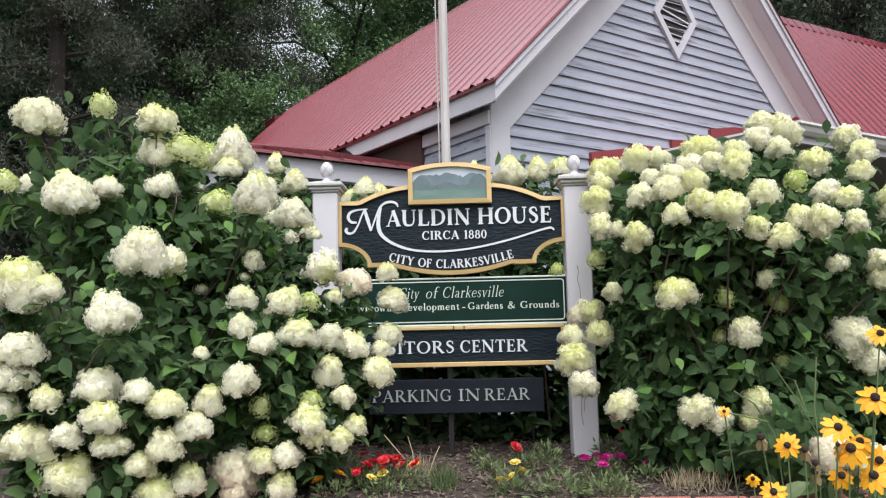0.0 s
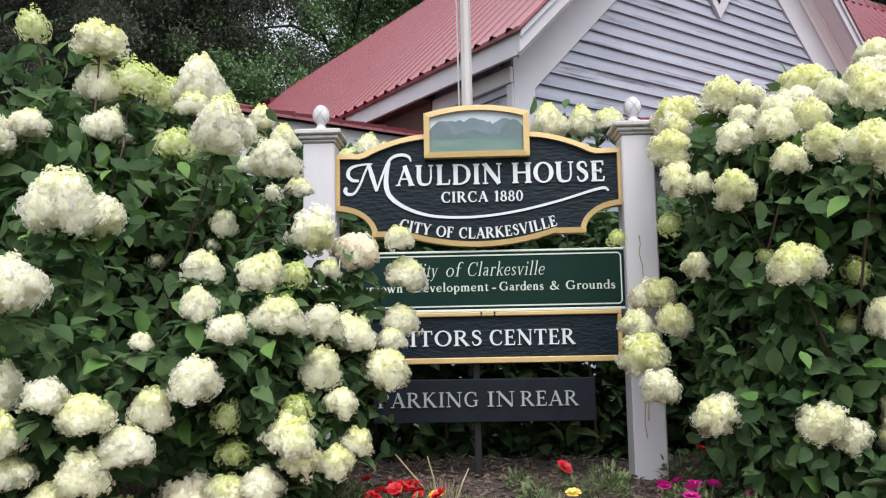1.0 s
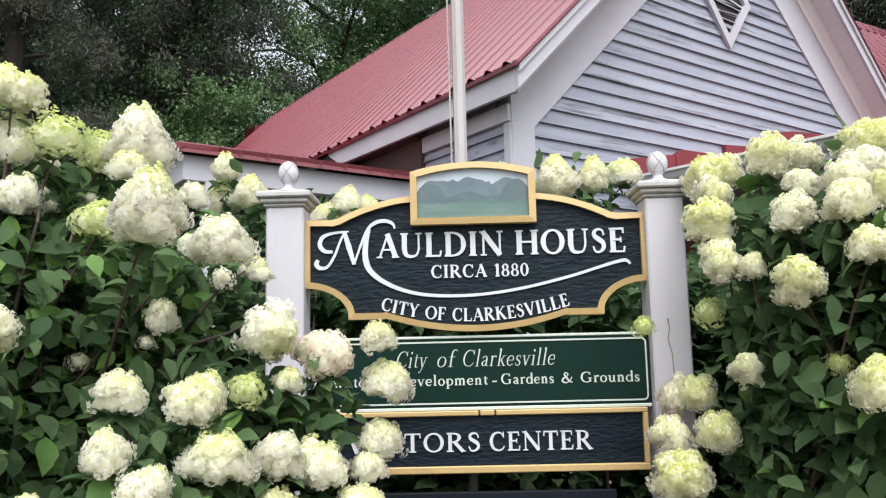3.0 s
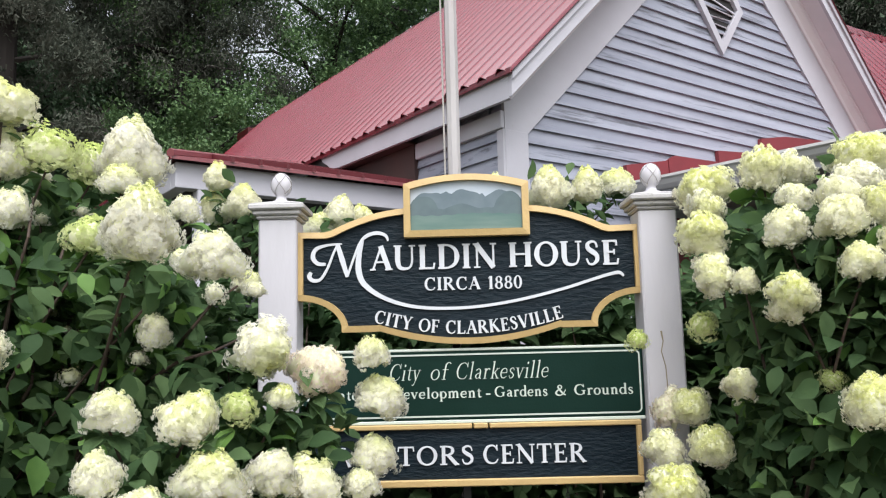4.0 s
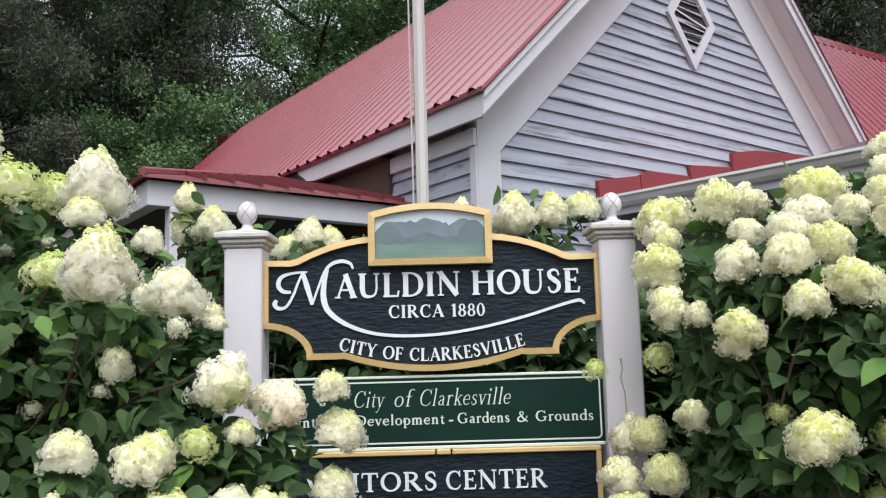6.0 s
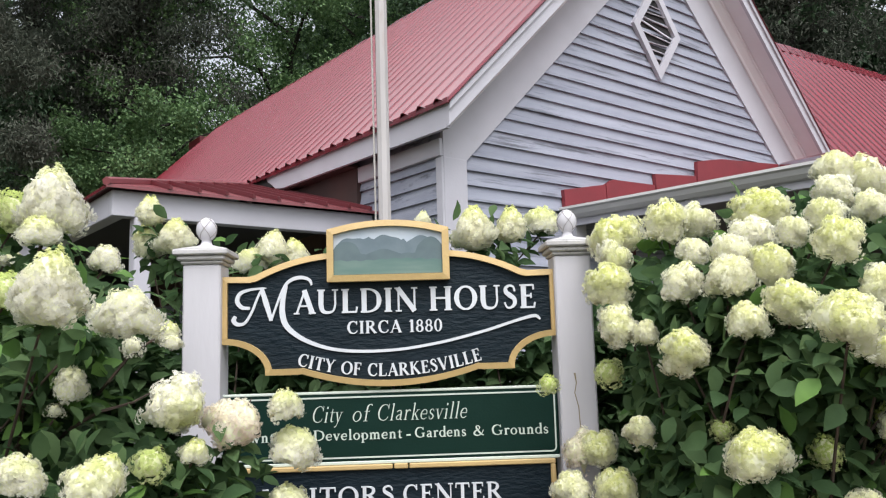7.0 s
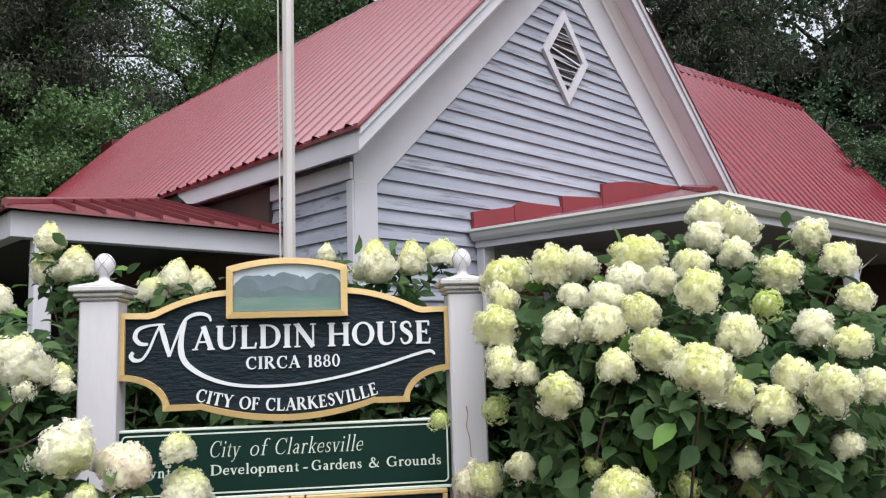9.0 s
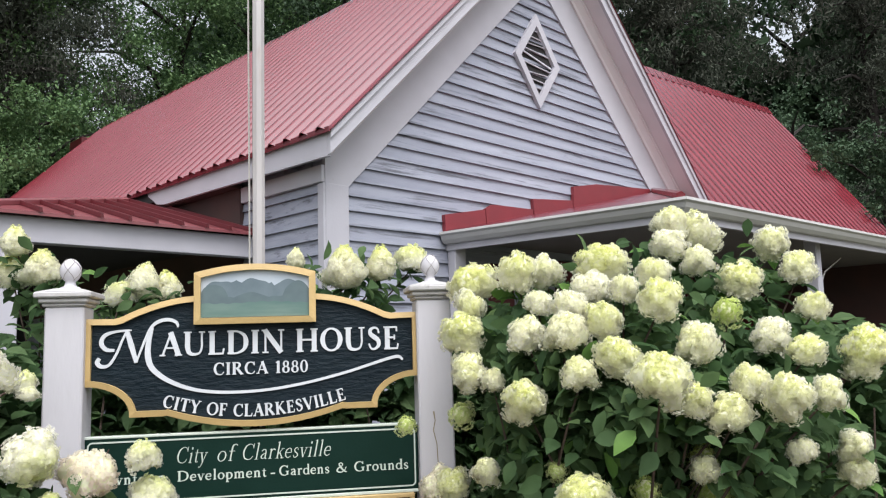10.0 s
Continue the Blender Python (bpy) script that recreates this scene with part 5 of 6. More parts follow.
HEADS = {
    "w": [flower_head("flower_head", 1, 1350, 1.0, 10, CREAM), flower_head("flower_head", 2, 1350, 1.12, 12, CREAM), flower_head("flower_head", 3, 1300, 0.92, 9, CREAM)],
    "y": [flower_head("flower_head", 4, 1350, 1.0, 10, LIME), flower_head("flower_head", 5, 1350, 1.1, 12, LIME), flower_head("flower_head", 6, 1300, 0.94, 11, LIME)],
    "g": [flower_head("flower_head", 7, 800, 1.0, 13, BUD, 0.3), flower_head("flower_head", 8, 760, 1.15, 14, BUD, 0.35)],
    "c": [flower_head("flower_head", 13, 1350, 1.0, 10, PALE_CREAM), flower_head("flower_head", 14, 1350, 1.1, 12, PALE_CREAM), flower_head("flower_head", 15, 1300, 0.95, 9, PALE_CREAM)],
    "t": [flower_head("flower_head", 11, 2000, 1.72, 15, CREAM), flower_head("flower_head", 12, 2000, 1.62, 14, CREAM)],
    "k": [flower_head("flower_head", 18, 1500, 1.32, 13, LIME), flower_head("flower_head", 19, 1500, 1.28, 12, LIME)],
    "l": [flower_head("flower_head", 16, 520, 0.9, 9, CREAM, 0.45), flower_head("flower_head", 17, 480, 1.0, 8, PALE_CREAM, 0.5)],
    "p": [flower_head("flower_head", 9, 1350, 1.05, 11, BLUSH), flower_head("flower_head", 10, 1300, 1.0, 10, BLUSH)],
}
leaf_parts = [scatter_mesh("leaf", LEAF_V, LEAF_F, [(0, 0, 0)], [(0, 1, 0)], [(0, 0, 1)], [1], m) for m in (LEAF, LEAF, LEAF_NEW)]


def clear_of_sign(p):
    """True where a leaf may stand: neither inside nor before the open face of the sign."""
    q = SIGN_I @ Vector(p)
    if q.y > 0.14 or q.y < -2.0:
        return True
    edge = 0.36 if q.z < 0.8 else (-0.13 if q.z > 1.0 else 0.36 - 2.45 * (q.z - 0.8))
    if q.z < 0.18:
        edge = 0.2
    return q.x < edge or q.x > 1.44


LIGHT = Vector((-0.23, -0.56, 0.79))     # heads grow towards the open sky
FRONT = Vector((0.6, 1.4, 1.0))       # the open side of the garden, towards the path


SUNWARD = np.array(LIGHT)
ALL_H = [r for t_ in (LEFT_TALL, LEFT_SMALL, LEFT_LOW, LEFT_MID, LEFT_MID_B, RIGHT_TOP, RIGHT_FACE, RIGHT_FACE_B, RIGHT_LOW, RIGHT_LOW_B) for r in t_[1]]
ALL_C, ALL_R = np.array([r[:3] for r in ALL_H]), np.array([r[3] for r in ALL_H])
ALL_O = np.array(FRONT) - ALL_C
ALL_O /= np.linalg.norm(ALL_O, axis=1, keepdims=True)


def hydrangea(label, root, spread_, tables, fill, seed, heart, low=0.1, group="hydrangeas by the sign", big=1.0, fresh=0.05, face=0.45, boughs=(), tip=(0.45, 0.6), sway=(0, 0, 0)):
    """A panicle hydrangea: stems from the root to every flower head, leaves in pairs along them, and a leafy body."""
    rnd = np.random.RandomState(seed)
    bush = empty("hydrangea", pose(*root), label, "shrub", group)
    inv = Vector(root)
    heads = [(k, Vector(r[:3]), r[3]) for kinds, rows in tables for k, r in zip(kinds, rows)]
    L = {"pos": [], "fwd": [], "nrm": [], "size": []}
    young = {"pos": [], "fwd": [], "nrm": [], "size": []}

    def leaf(p, f, n, s, store=L):
        tip = np.array(p) + np.array(f) / max(1e-6, np.linalg.norm(f)) * s
        if p[2] < 0.03 or tip[2] < 0.02 or not clear_of_sign(p) or not clear_of_sign(tip):
            return False
        # the heads stand clear at the outside of the bush
        w = (tip + np.array(p)) / 2 - ALL_C
        ahead = (w * ALL_O).sum(1)
        aside = np.linalg.norm(w - ALL_O * ahead[:, None], axis=1)
        if ((ahead > -0.3 * ALL_R) & (aside < ALL_R * 0.95 + s * 0.3)).any():
            return False
        ahead = w @ SUNWARD
        aside = np.linalg.norm(w - SUNWARD * ahead[:, None], axis=1)
        if ((ahead > 0) & (ahead < 0.45) & (aside < ALL_R)).any():
            return False
        for c in bare:
            # old wood shows through gaps in the leaves
            o = (FRONT - c).normalized()
            w = Vector((tip + np.array(p)) / 2) - c
            ahead = w.dot(o)
            if ahead > 0.0 and (w - o * ahead).length < 0.008 + s * 0.18:
                return False
        for key, val in (("pos", np.array(p) - np.array(root)), ("fwd", f), ("nrm", n), ("size", s)):
            store[key].append(val)
        return True

    bare = []
    for line in boughs:
        line = [Vector(q) for q in line]
        part("stem", tube(bmesh.new(), [q - inv for q in line], [0.0068 - 0.0035 * q / (len(line) - 1) for q in range(len(line))], 6), STEM, bush, "red-brown older branch")
        for a, b in zip(line, line[1:]):
            bare += [a.lerp(b, q / 4) for q in range(4)]
    singles = 0
    mid = Vector(heart)
    for i, (k, c, r) in enumerate(heads):
        away = c - mid
        away.z *= 0.5
        out = (FRONT - c)
        out.z = 0
        jitter = Vector(rnd.uniform(-0.3, 0.3, 3))
        axis = (away.normalized() * 0.25 + out.normalized() * tip[0] + Vector((0, 0, tip[1])) + Vector(sway) + jitter).normalized()
        if k in "tk":
            axis = (Vector((0, 0, 1)) + jitter * 0.3).normalized()
        me = HEADS[k][rnd.randint(len(HEADS[k]))]
        m = Matrix.Translation(c - inv) @ axis.to_track_quat("Z", "Y").to_matrix().to_4x4() @ Matrix.Rotation(rnd.uniform(0, 6.28), 4, "Z") @ Matrix.Diagonal((*[r * 1.06 * v for v in rnd.uniform(0.86, 1.14, 3)], 1))
        piece("flower_head", me, m, bush)
        foot = Vector((root[0] + rnd.uniform(-1, 1) * spread_, root[1] + rnd.uniform(-1, 1) * spread_, 0.0))
        bend = foot.lerp(c, 0.55) + Vector((rnd.uniform(-0.06, 0.06), rnd.uniform(-0.06, 0.06), 0.1))
        pts = []
        for q in range(7):
            t = q / 6
            pts.append(foot * (1 - t) ** 2 + bend * 2 * t * (1 - t) + (c - axis * r * 0.7) * t * t)
        if all(clear_of_sign(p) for p in pts):
            part("stem", tube(bmesh.new(), [p - inv for p in pts], [0.007, 0.006, 0.0055, 0.005, 0.0045, 0.004, 0.0035], 5), STEM, bush)
        # pairs of leaves along the upper stem
        for q in range(5):
            t = 0.5 + 0.11 * q
            p = foot * (1 - t) ** 2 + bend * 2 * t * (1 - t) + (c - axis * r * 0.7) * t * t
            a = rnd.uniform(0, 6.28)
            for s_ in (0, math.pi):
                f = np.array((math.cos(a + s_), math.sin(a + s_), rnd.uniform(-0.35, 0.3)))
                leaf(p, f, (rnd.uniform(-0.4, 0.4), rnd.uniform(-0.4, 0.4), 1), rnd.uniform(0.065, 0.105) * big, young if rnd.rand() < fresh * 2 else L)
        # a collar of leaves under the head
        for q in range(5):
            a = q * 1.256 + rnd.uniform(0, 0.6)
            f = Vector((math.cos(a), math.sin(a), rnd.uniform(-0.7, 0.1)))
            p = c - axis * r * 1.0 + f * 0.01
            s = rnd.uniform(0.065, 0.105)
            tip = p + f.normalized() * s
            ahead = (FRONT - c).normalized().dot((p + tip) / 2 - c)
            if clear_of_sign(p) and clear_of_sign(tip) and tip.z > 0.03 and ahead < 0.2 * r:
                if singles < 45:
                    fx = f.normalized()
                    sd = fx.cross(Vector((0, 0, 1))).normalized()
                    up = sd.cross(fx)
                    mm = Matrix((sd, fx, up)).transposed().to_4x4()
                    piece("leaf", leaf_parts[rnd.randint(3) if k in "yg" else rnd.randint(2)], Matrix.Translation(p - inv) @ mm @ Matrix.Scale(s, 4), bush)
                    singles += 1
                else:
                    leaf(p, f, (rnd.uniform(-0.3, 0.3), rnd.uniform(-0.3, 0.3), 1), s, young if rnd.rand() < 0.18 else L)
    # leafy body between the heart and the heads
    n = 0
    tries = 0
    while n < fill and tries < fill * 6:
        tries += 1
        k, c, r = heads[rnd.randint(len(heads))]
        k2, c2, r2 = heads[rnd.randint(len(heads))]
        near = c.lerp(c2, rnd.uniform(0, 0.5)) if (c - c2).length < 0.75 else c
        t = rnd.uniform(0.0, 1.0) ** 0.55
        p = mid.lerp(near, 0.25 + 0.68 * t) + Vector(rnd.normal(size=3) * 0.065)
        if rnd.rand() < 0.35:
            p.z = rnd.uniform(low, max(low + 0.05, p.z))
        d = (p - mid).normalized()
        f = Vector((d.x, d.y, rnd.uniform(-0.75, 0.25))) + Vector(rnd.normal(size=3) * 0.75)
        nn = Vector((d.x * face, d.y * face, 0.75)) + Vector(rnd.normal(size=3) * 0.5)
        if leaf(tuple(p), tuple(f), tuple(nn), rnd.uniform(0.055, 0.1) * big, young if rnd.rand() < fresh else L):
            n += 1
    for store, mat, nm in ((L, LEAF, "foliage"), (young, LEAF_NEW, "young_foliage")):
        if store["pos"]:
            ob = new(nm, scatter_mesh(nm, LEAF_V, LEAF_F, store["pos"], store["fwd"], store["nrm"], store["size"], mat))
            for p in ob.data.polygons:
                p.use_smooth = True
            ob.parent = bush
            tagged(ob, kind="stuff")
    return bush


OLD_WOOD = [
    [(0.828, 4.351, 0.688), (0.825, 4.159, 0.797), (0.820, 4.019, 0.958), (0.854, 3.976, 1.111), (0.884, 4.032, 1.242)],
    [(0.943, 4.197, 0.849), (0.951, 4.008, 0.894), (1.006, 3.909, 0.941), (1.089, 3.854, 0.966), (1.188, 3.906, 1.006)],
    [(1.043, 4.115, 0.987), (1.030, 3.880, 1.033), (1.076, 3.841, 1.104), (1.143, 3.817, 1.153)],
    [(0.620, 4.409, 0.753), (0.618, 4.160, 0.842), (0.637, 4.143, 0.882), (0.648, 4.242, 0.963)],
    [(0.561, 4.167, 1.031), (0.579, 4.136, 1.160), (0.609, 4.096, 1.306), (0.624, 4.185, 1.439)],
    [(0.686, 4.198, 1.098), (0.688, 4.060, 1.222), (0.717, 4.146, 1.317)],
]
hydrangea("tall hydrangea bush with cream and lime flower cones", (0.45, 4.45, 0.0), 0.3, [LEFT_TALL, LEFT_SMALL, LEFT_BACK], 4600, 11, (0.45, 4.4, 0.85), 0.5, big=1.08, fresh=0.15, face=1.1, boughs=OLD_WOOD, tip=(0.2, 0.9))
hydrangea("low hydrangea bush heavy with cream flower heads", (0.15, 3.95, 0.0), 0.2, [LEFT_LOW], 2400, 12, (0.15, 4.0, 0.35), tip=(0.85, -0.7))
leaning = hydrangea("hydrangea bush with cream heads leaning over the boards", (0.85, 3.95, 0.0), 0.2, [LEFT_MID, LEFT_MID_B], 2800, 13, (0.82, 4.0, 0.35), tip=(0.75, -0.95), sway=(0.4, -0.1, 0))
hydrangea("tall hydrangea bush with lime-tipped heads below the porch", (3.1, 3.3, 0.0), 0.25, [RIGHT_TOP], 2200, 14, (3.05, 3.25, 0.8), 0.6, tip=(0.4, 0.75))
hydrangea("broad hydrangea bush with lime and cream heads", (2.75, 3.0, 0.0), 0.2, [RIGHT_FACE, RIGHT_FACE_B], 3400, 15, (2.85, 2.95, 0.6), 0.3, tip=(0.7, 0.35))
hydrangea("hydrangea bush with sparse low cream heads", (2.8, 2.95, 0.0), 0.25, [RIGHT_LOW, RIGHT_LOW_B], 4200, 16, (2.9, 2.95, 0.3), 0.06, face=1.2, tip=(0.85, 0.05))
hydrangea("hydrangea hedge with lime heads behind the sign", (2.15, 4.8, 0.0), 0.7, [REAR], 1500, 17, (2.1, 4.75, 0.7), 0.1, "hydrangeas behind the sign")

# a leafy shoot of the leaning bush that hangs before the ends of the boards
shoot_root = Vector((0.85, 3.95, 0.0))
part("stem", tube(bmesh.new(), [Vector(q) - shoot_root for q in ((1.1, 3.85, 0.45), (1.24, 3.72, 0.66), (1.33, 3.64, 0.88), (1.36, 3.6, 0.97))], [0.005, 0.004, 0.003, 0.002], 5), STEM, leaning)
shoot = np.random.RandomState(77)
for i in range(18):
    q = Vector((shoot.uniform(1.26, 1.37), shoot.uniform(3.58, 3.68), shoot.uniform(0.66, 0.97)))
    along = Vector((shoot.uniform(-0.6, 0.5), shoot.uniform(-0.7, 0.1), shoot.uniform(-0.9, 0.0))).normalized()
    across = along.cross(Vector((-0.35, -0.6, 0.7))).normalized()
    turn = Matrix((across, along, across.cross(along))).transposed().to_4x4()
    piece("leaf", leaf_parts[i % 3 if i % 4 == 0 else 0], Matrix.Translation(q - shoot_root) @ turn @ Matrix.Scale(shoot.uniform(0.06, 0.09), 4), leaning)


def hedge(label, x0, x1, y0, y1, top, count, seed):
    """Dense dark leaves that fill a strip, in the sign's own directions."""
    rnd = np.random.RandomState(seed)
    ob = empty("shrub", SIGN_M @ pose((x0 + x1) / 2, (y0 + y1) / 2, 0), label, "shrub", "shrubs behind the sign")
    w, d = (x1 - x0) / 2, (y1 - y0) / 2
    pos = np.column_stack((rnd.uniform(-w, w, count), rnd.uniform(-d, d, count), rnd.uniform(0.02, 1, count) * top))
    pos[:, 2] *= 1 - 0.25 * (rnd.rand(count)) * (np.abs(pos[:, 0]) / w) ** 2
    fwd = rnd.normal(size=(count, 3)) * (1, 1, 0.4) + (0, -0.6, -0.2)
    nrm = rnd.normal(size=(count, 3)) * 0.4 + (0, -0.3, 0.9)
    f = new("foliage", scatter_mesh("foliage", LEAF_V, LEAF_F, pos, fwd, nrm, rnd.uniform(0.08, 0.14, count), LEAF))
    f.parent = ob
    tagged(f, kind="stuff")
    for i in range(14):
        a = (rnd.uniform(-w, w), rnd.uniform(-d, d), 0)
        b = (a[0] + rnd.uniform(-0.2, 0.2), a[1] + rnd.uniform(-0.1, 0.1), top * rnd.uniform(0.6, 0.95))
        part("stem", tube(bmesh.new(), [a, ((a[0] + b[0]) / 2 + 0.03, (a[1] + b[1]) / 2, top * 0.4), b], [0.009, 0.006, 0.003], 5), STEM, ob)


hedge("dense dark green hydrangea foliage in deep shade", -0.35, 1.9, 0.5, 1.2, 1.28, 7000, 31)
hedge("dense dark green foliage between the hedge and the house", 1.5, 3.2, 0.5, 1.1, 1.45, 3000, 32)
hedge("dense dark green hydrangea foliage beside the front porch", 2.25, 3.5, -0.42, 0.3, 1.3, 3600, 34)
hedge("dense dark green hydrangea foliage by the porch", -1.6, -0.3, 0.35, 1.0, 1.45, 3400, 33)


# ---- trees ----
def tree(kind, x, y, height, radius, leaves, seed, mat, size=0.22, bare=0.2, label=""):
    rnd = np.random.RandomState(seed)
    t = empty("tree", pose(x, y, -0.3), label, "tree", "trees behind the house")
    bm = bmesh.new()
    lean = rnd.uniform(-0.3, 0.3, 2)
    tube(bm, [(0, 0, 0), (lean[0] * 0.3, lean[1] * 0.3, height * 0.35), (lean[0], lean[1], height * 0.75), (lean[0] * 1.3, lean[1] * 1.2, height * 0.97)], [height * q * (1.0 if kind == "conifer" else 0.6) for q in ((0.02, 0.014, 0.008, 0.002) if bare < 0.3 else (0.009, 0.007, 0.005, 0.002))], 8)
    tips = []
    limbs = 30 if kind == "conifer" else 22
    for i in range(limbs):
        f = bare + (0.97 - bare) * (i + 0.5) / limbs
        a = i * 2.4 + rnd.uniform(-0.4, 0.4)
        if kind == "conifer":
            reach = radius * (1.08 - f) * rnd.uniform(0.75, 1.1)
            rise = -0.1 * reach
        else:
            reach = radius * math.sqrt(max(0.05, 1 - ((f - 0.55) / 0.52) ** 2)) * rnd.uniform(0.65, 1.05)
            rise = 0.35 * reach
        b = Vector((lean[0] * f, lean[1] * f, height * f))
        e = b + Vector((math.cos(a) * reach, math.sin(a) * reach, rise))
        mid = b.lerp(e, 0.5) + Vector((0, 0, 0.12 * reach))
        tube(bm, [b, mid, e], [0.05 * radius / 2.5, 0.03 * radius / 2.5, 0.01], 5)
        tips.append((b, mid, e))
    part("trunk", bm, BARK, t)
    n = leaves
    idx = rnd.randint(len(tips), size=n)
    u = rnd.uniform(0.03, 1.08, n)
    A = np.array([[tuple(q) for q in tp] for tp in tips])[idx]
    pos = A[:, 0] * ((1 - u) ** 2)[:, None] + A[:, 1] * (2 * u * (1 - u))[:, None] + A[:, 2] * (u * u)[:, None]
    clump = rnd.normal(size=(len(tips) * 6, 3)) * radius * 0.16
    pos += clump[(idx * 6 + (u * 5.9).astype(int) % 6)] * (0.9, 0.9, 0.45 if kind == "conifer" else 0.8) + rnd.normal(size=(n, 3)) * radius * 0.06
    fwd = rnd.normal(size=(n, 3)) + (0, 0, -0.5 if kind == "conifer" else -0.2)
    nrm = rnd.normal(size=(n, 3)) * 0.55 + (0, 0, 1)
    tv = [(-0.16, 0, 0), (0.16, 0, 0), (0.1, 1.0, -0.12), (-0.1, 1.0, -0.12)] if kind == "conifer" else SPRIG_V
    tf = [(0, 1, 2, 3)] if kind == "conifer" else SPRIG_F
    c = new("crown", scatter_mesh("crown", tv, tf, pos, fwd, nrm, rnd.uniform(0.65, 1.25, n) * size, mat))
    c.parent = t
    tagged(c, kind="stuff")
    return t


TREES = [
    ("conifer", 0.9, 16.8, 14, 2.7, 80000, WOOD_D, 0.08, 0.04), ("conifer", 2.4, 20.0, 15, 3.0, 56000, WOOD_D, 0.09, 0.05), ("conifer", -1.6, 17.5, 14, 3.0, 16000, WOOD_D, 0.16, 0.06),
    ("conifer", 4.2, 18.6, 16, 3.6, 90000, WOOD_B, 0.085, 0.4), ("broad", 4.5, 16.9, 6.2, 2.1, 36000, WOOD_A, 0.08, 0.05),
    ("broad", 5.2, 19.8, 10.5, 3.2, 62000, WOOD_A, 0.1, 0.1), ("broad", 8.4, 20.5, 12.5, 3.6, 56000, WOOD_A, 0.1, 0.12), ("broad", 11.5, 20.8, 12.5, 3.8, 38000, WOOD_A, 0.11, 0.14),
    ("broad", 3.1, 17.6, 5.6, 1.9, 36000, WOOD_A, 0.08, 0.06), ("broad", 1.0, 19.5, 7.5, 2.6, 26000, WOOD_C, 0.11, 0.05), ("conifer", 14.5, 14.5, 14, 3.8, 52000, WOOD_B, 0.11, 0.08),
    ("conifer", 18.5, 12.5, 14, 3.8, 52000, WOOD_B, 0.11, 0.08), ("broad", 14.35, 5.9, 4.9, 1.35, 26000, WOOD_C, 0.07, 0.06), ("broad", 16.8, 8.6, 6.0, 2.2, 22000, WOOD_C, 0.09, 0.06),
    ("conifer", 21.5, 8.5, 13, 3.8, 36000, WOOD_B, 0.12, 0.08), ("broad", 6.4, 17.6, 6.2, 2.1, 34000, WOOD_A, 0.085, 0.06),
    ("broad", 13.0, 19.5, 14, 4.2, 26000, WOOD_C, 0.15, 0.1), ("broad", -4.5, 18.5, 12, 4.0, 8000, WOOD_C, 0.22, 0.08), ("broad", 20.0, 15.5, 14, 4.4, 22000, WOOD_C, 0.17, 0.08),
    ("broad", 17.0, 17.0, 14, 4.2, 22000, WOOD_C, 0.17, 0.08), ("broad", 24.5, 11.5, 13, 4.2, 12000, WOOD_C, 0.22, 0.08),
]
for i, (kind, x, y, h, r, n, mat, s, bare) in enumerate(TREES):
    tree(kind, x, y, h, r, n, 50 + i, mat, s, bare, "tall dark conifer with drooping boughs" if kind == "conifer" else "leafy green broadleaf tree behind the house")


def far_woods(seed, count):
    """The unbroken wood that stands behind the nearer trees."""
    rnd = np.random.RandomState(seed)
    a = rnd.uniform(radians(-5), radians(125), count)
    r = rnd.uniform(25, 31, count)
    top = 13.0 + 2.2 * np.sin(a * 9) + 1.3 * np.sin(a * 23 + 1) + 0.8 * np.sin(a * 51)
    top -= 2.6 * np.clip((a - radians(64)) / radians(6), 0, 1)
    z = rnd.uniform(0, 1, count) ** 0.8 * top - 0.3
    pos = np.column_stack((r * np.cos(a), r * np.sin(a), z))
    fwd = rnd.normal(size=(count, 3))
    nrm = rnd.normal(size=(count, 3)) * 0.6 + (0, 0, 0.8)
    me = scatter_mesh("far_woods", SPRIG_V, SPRIG_F, pos, fwd, nrm, rnd.uniform(0.4, 0.9, count), WOOD_C)
    tagged(new("far_woods", me), "unbroken dark green woodland in the distance", "woods", kind="stuff")


far_woods(90, 80000)


# ---- the flower bed ----
def bed_z(x, y):
    return ground_height(x, y)


def mulch_chips(count, seed):
    rnd = np.random.RandomState(seed)
    pts = []
    while len(pts) < count:
        q = SIGN_M @ Vector((rnd.uniform(-1.2, 3.0), rnd.uniform(EDGE + 0.02, 0.75), 0))
        pts.append((q.x, q.y, bed_z(q.x, q.y) + rnd.uniform(0.002, 0.014)))
    fwd = rnd.normal(size=(count, 3)) * (1, 1, 0.3)
    nrm = rnd.normal(size=(count, 3)) * 0.45 + (0, 0, 1)
    tv = [(-0.16, 0, 0), (0.16, 0.05, 0), (0.13, 1, 0.04), (-0.1, 0.92, 0), (0, 0.5, 0.18)]
    tf = [(0, 1, 4), (1, 2, 4), (2, 3, 4), (3, 0, 4)]
    me = scatter_mesh("mulch_chips", tv, tf, pts, fwd, nrm, rnd.uniform(0.014, 0.04, count), CHIP)
    tagged(new("mulch_chips", me), "loose brown and grey bark mulch chips", "mulch", kind="stuff")


mulch_chips(9000, 201)

# brick edging of the bed
edging = empty("brick_edging", SIGN_M @ pose(0, EDGE - 0.06, 0), "low salmon brick edging of the flower bed", "edging", kind="structure")
brick_me = bpy.data.meshes.new("brick")
bm = cube(-0.097, 0.097, -0.047, 0.047, -0.03, 0.03, 0.006)
bm.to_mesh(brick_me)
bm.free()
brick_me.materials.append(BRICK)
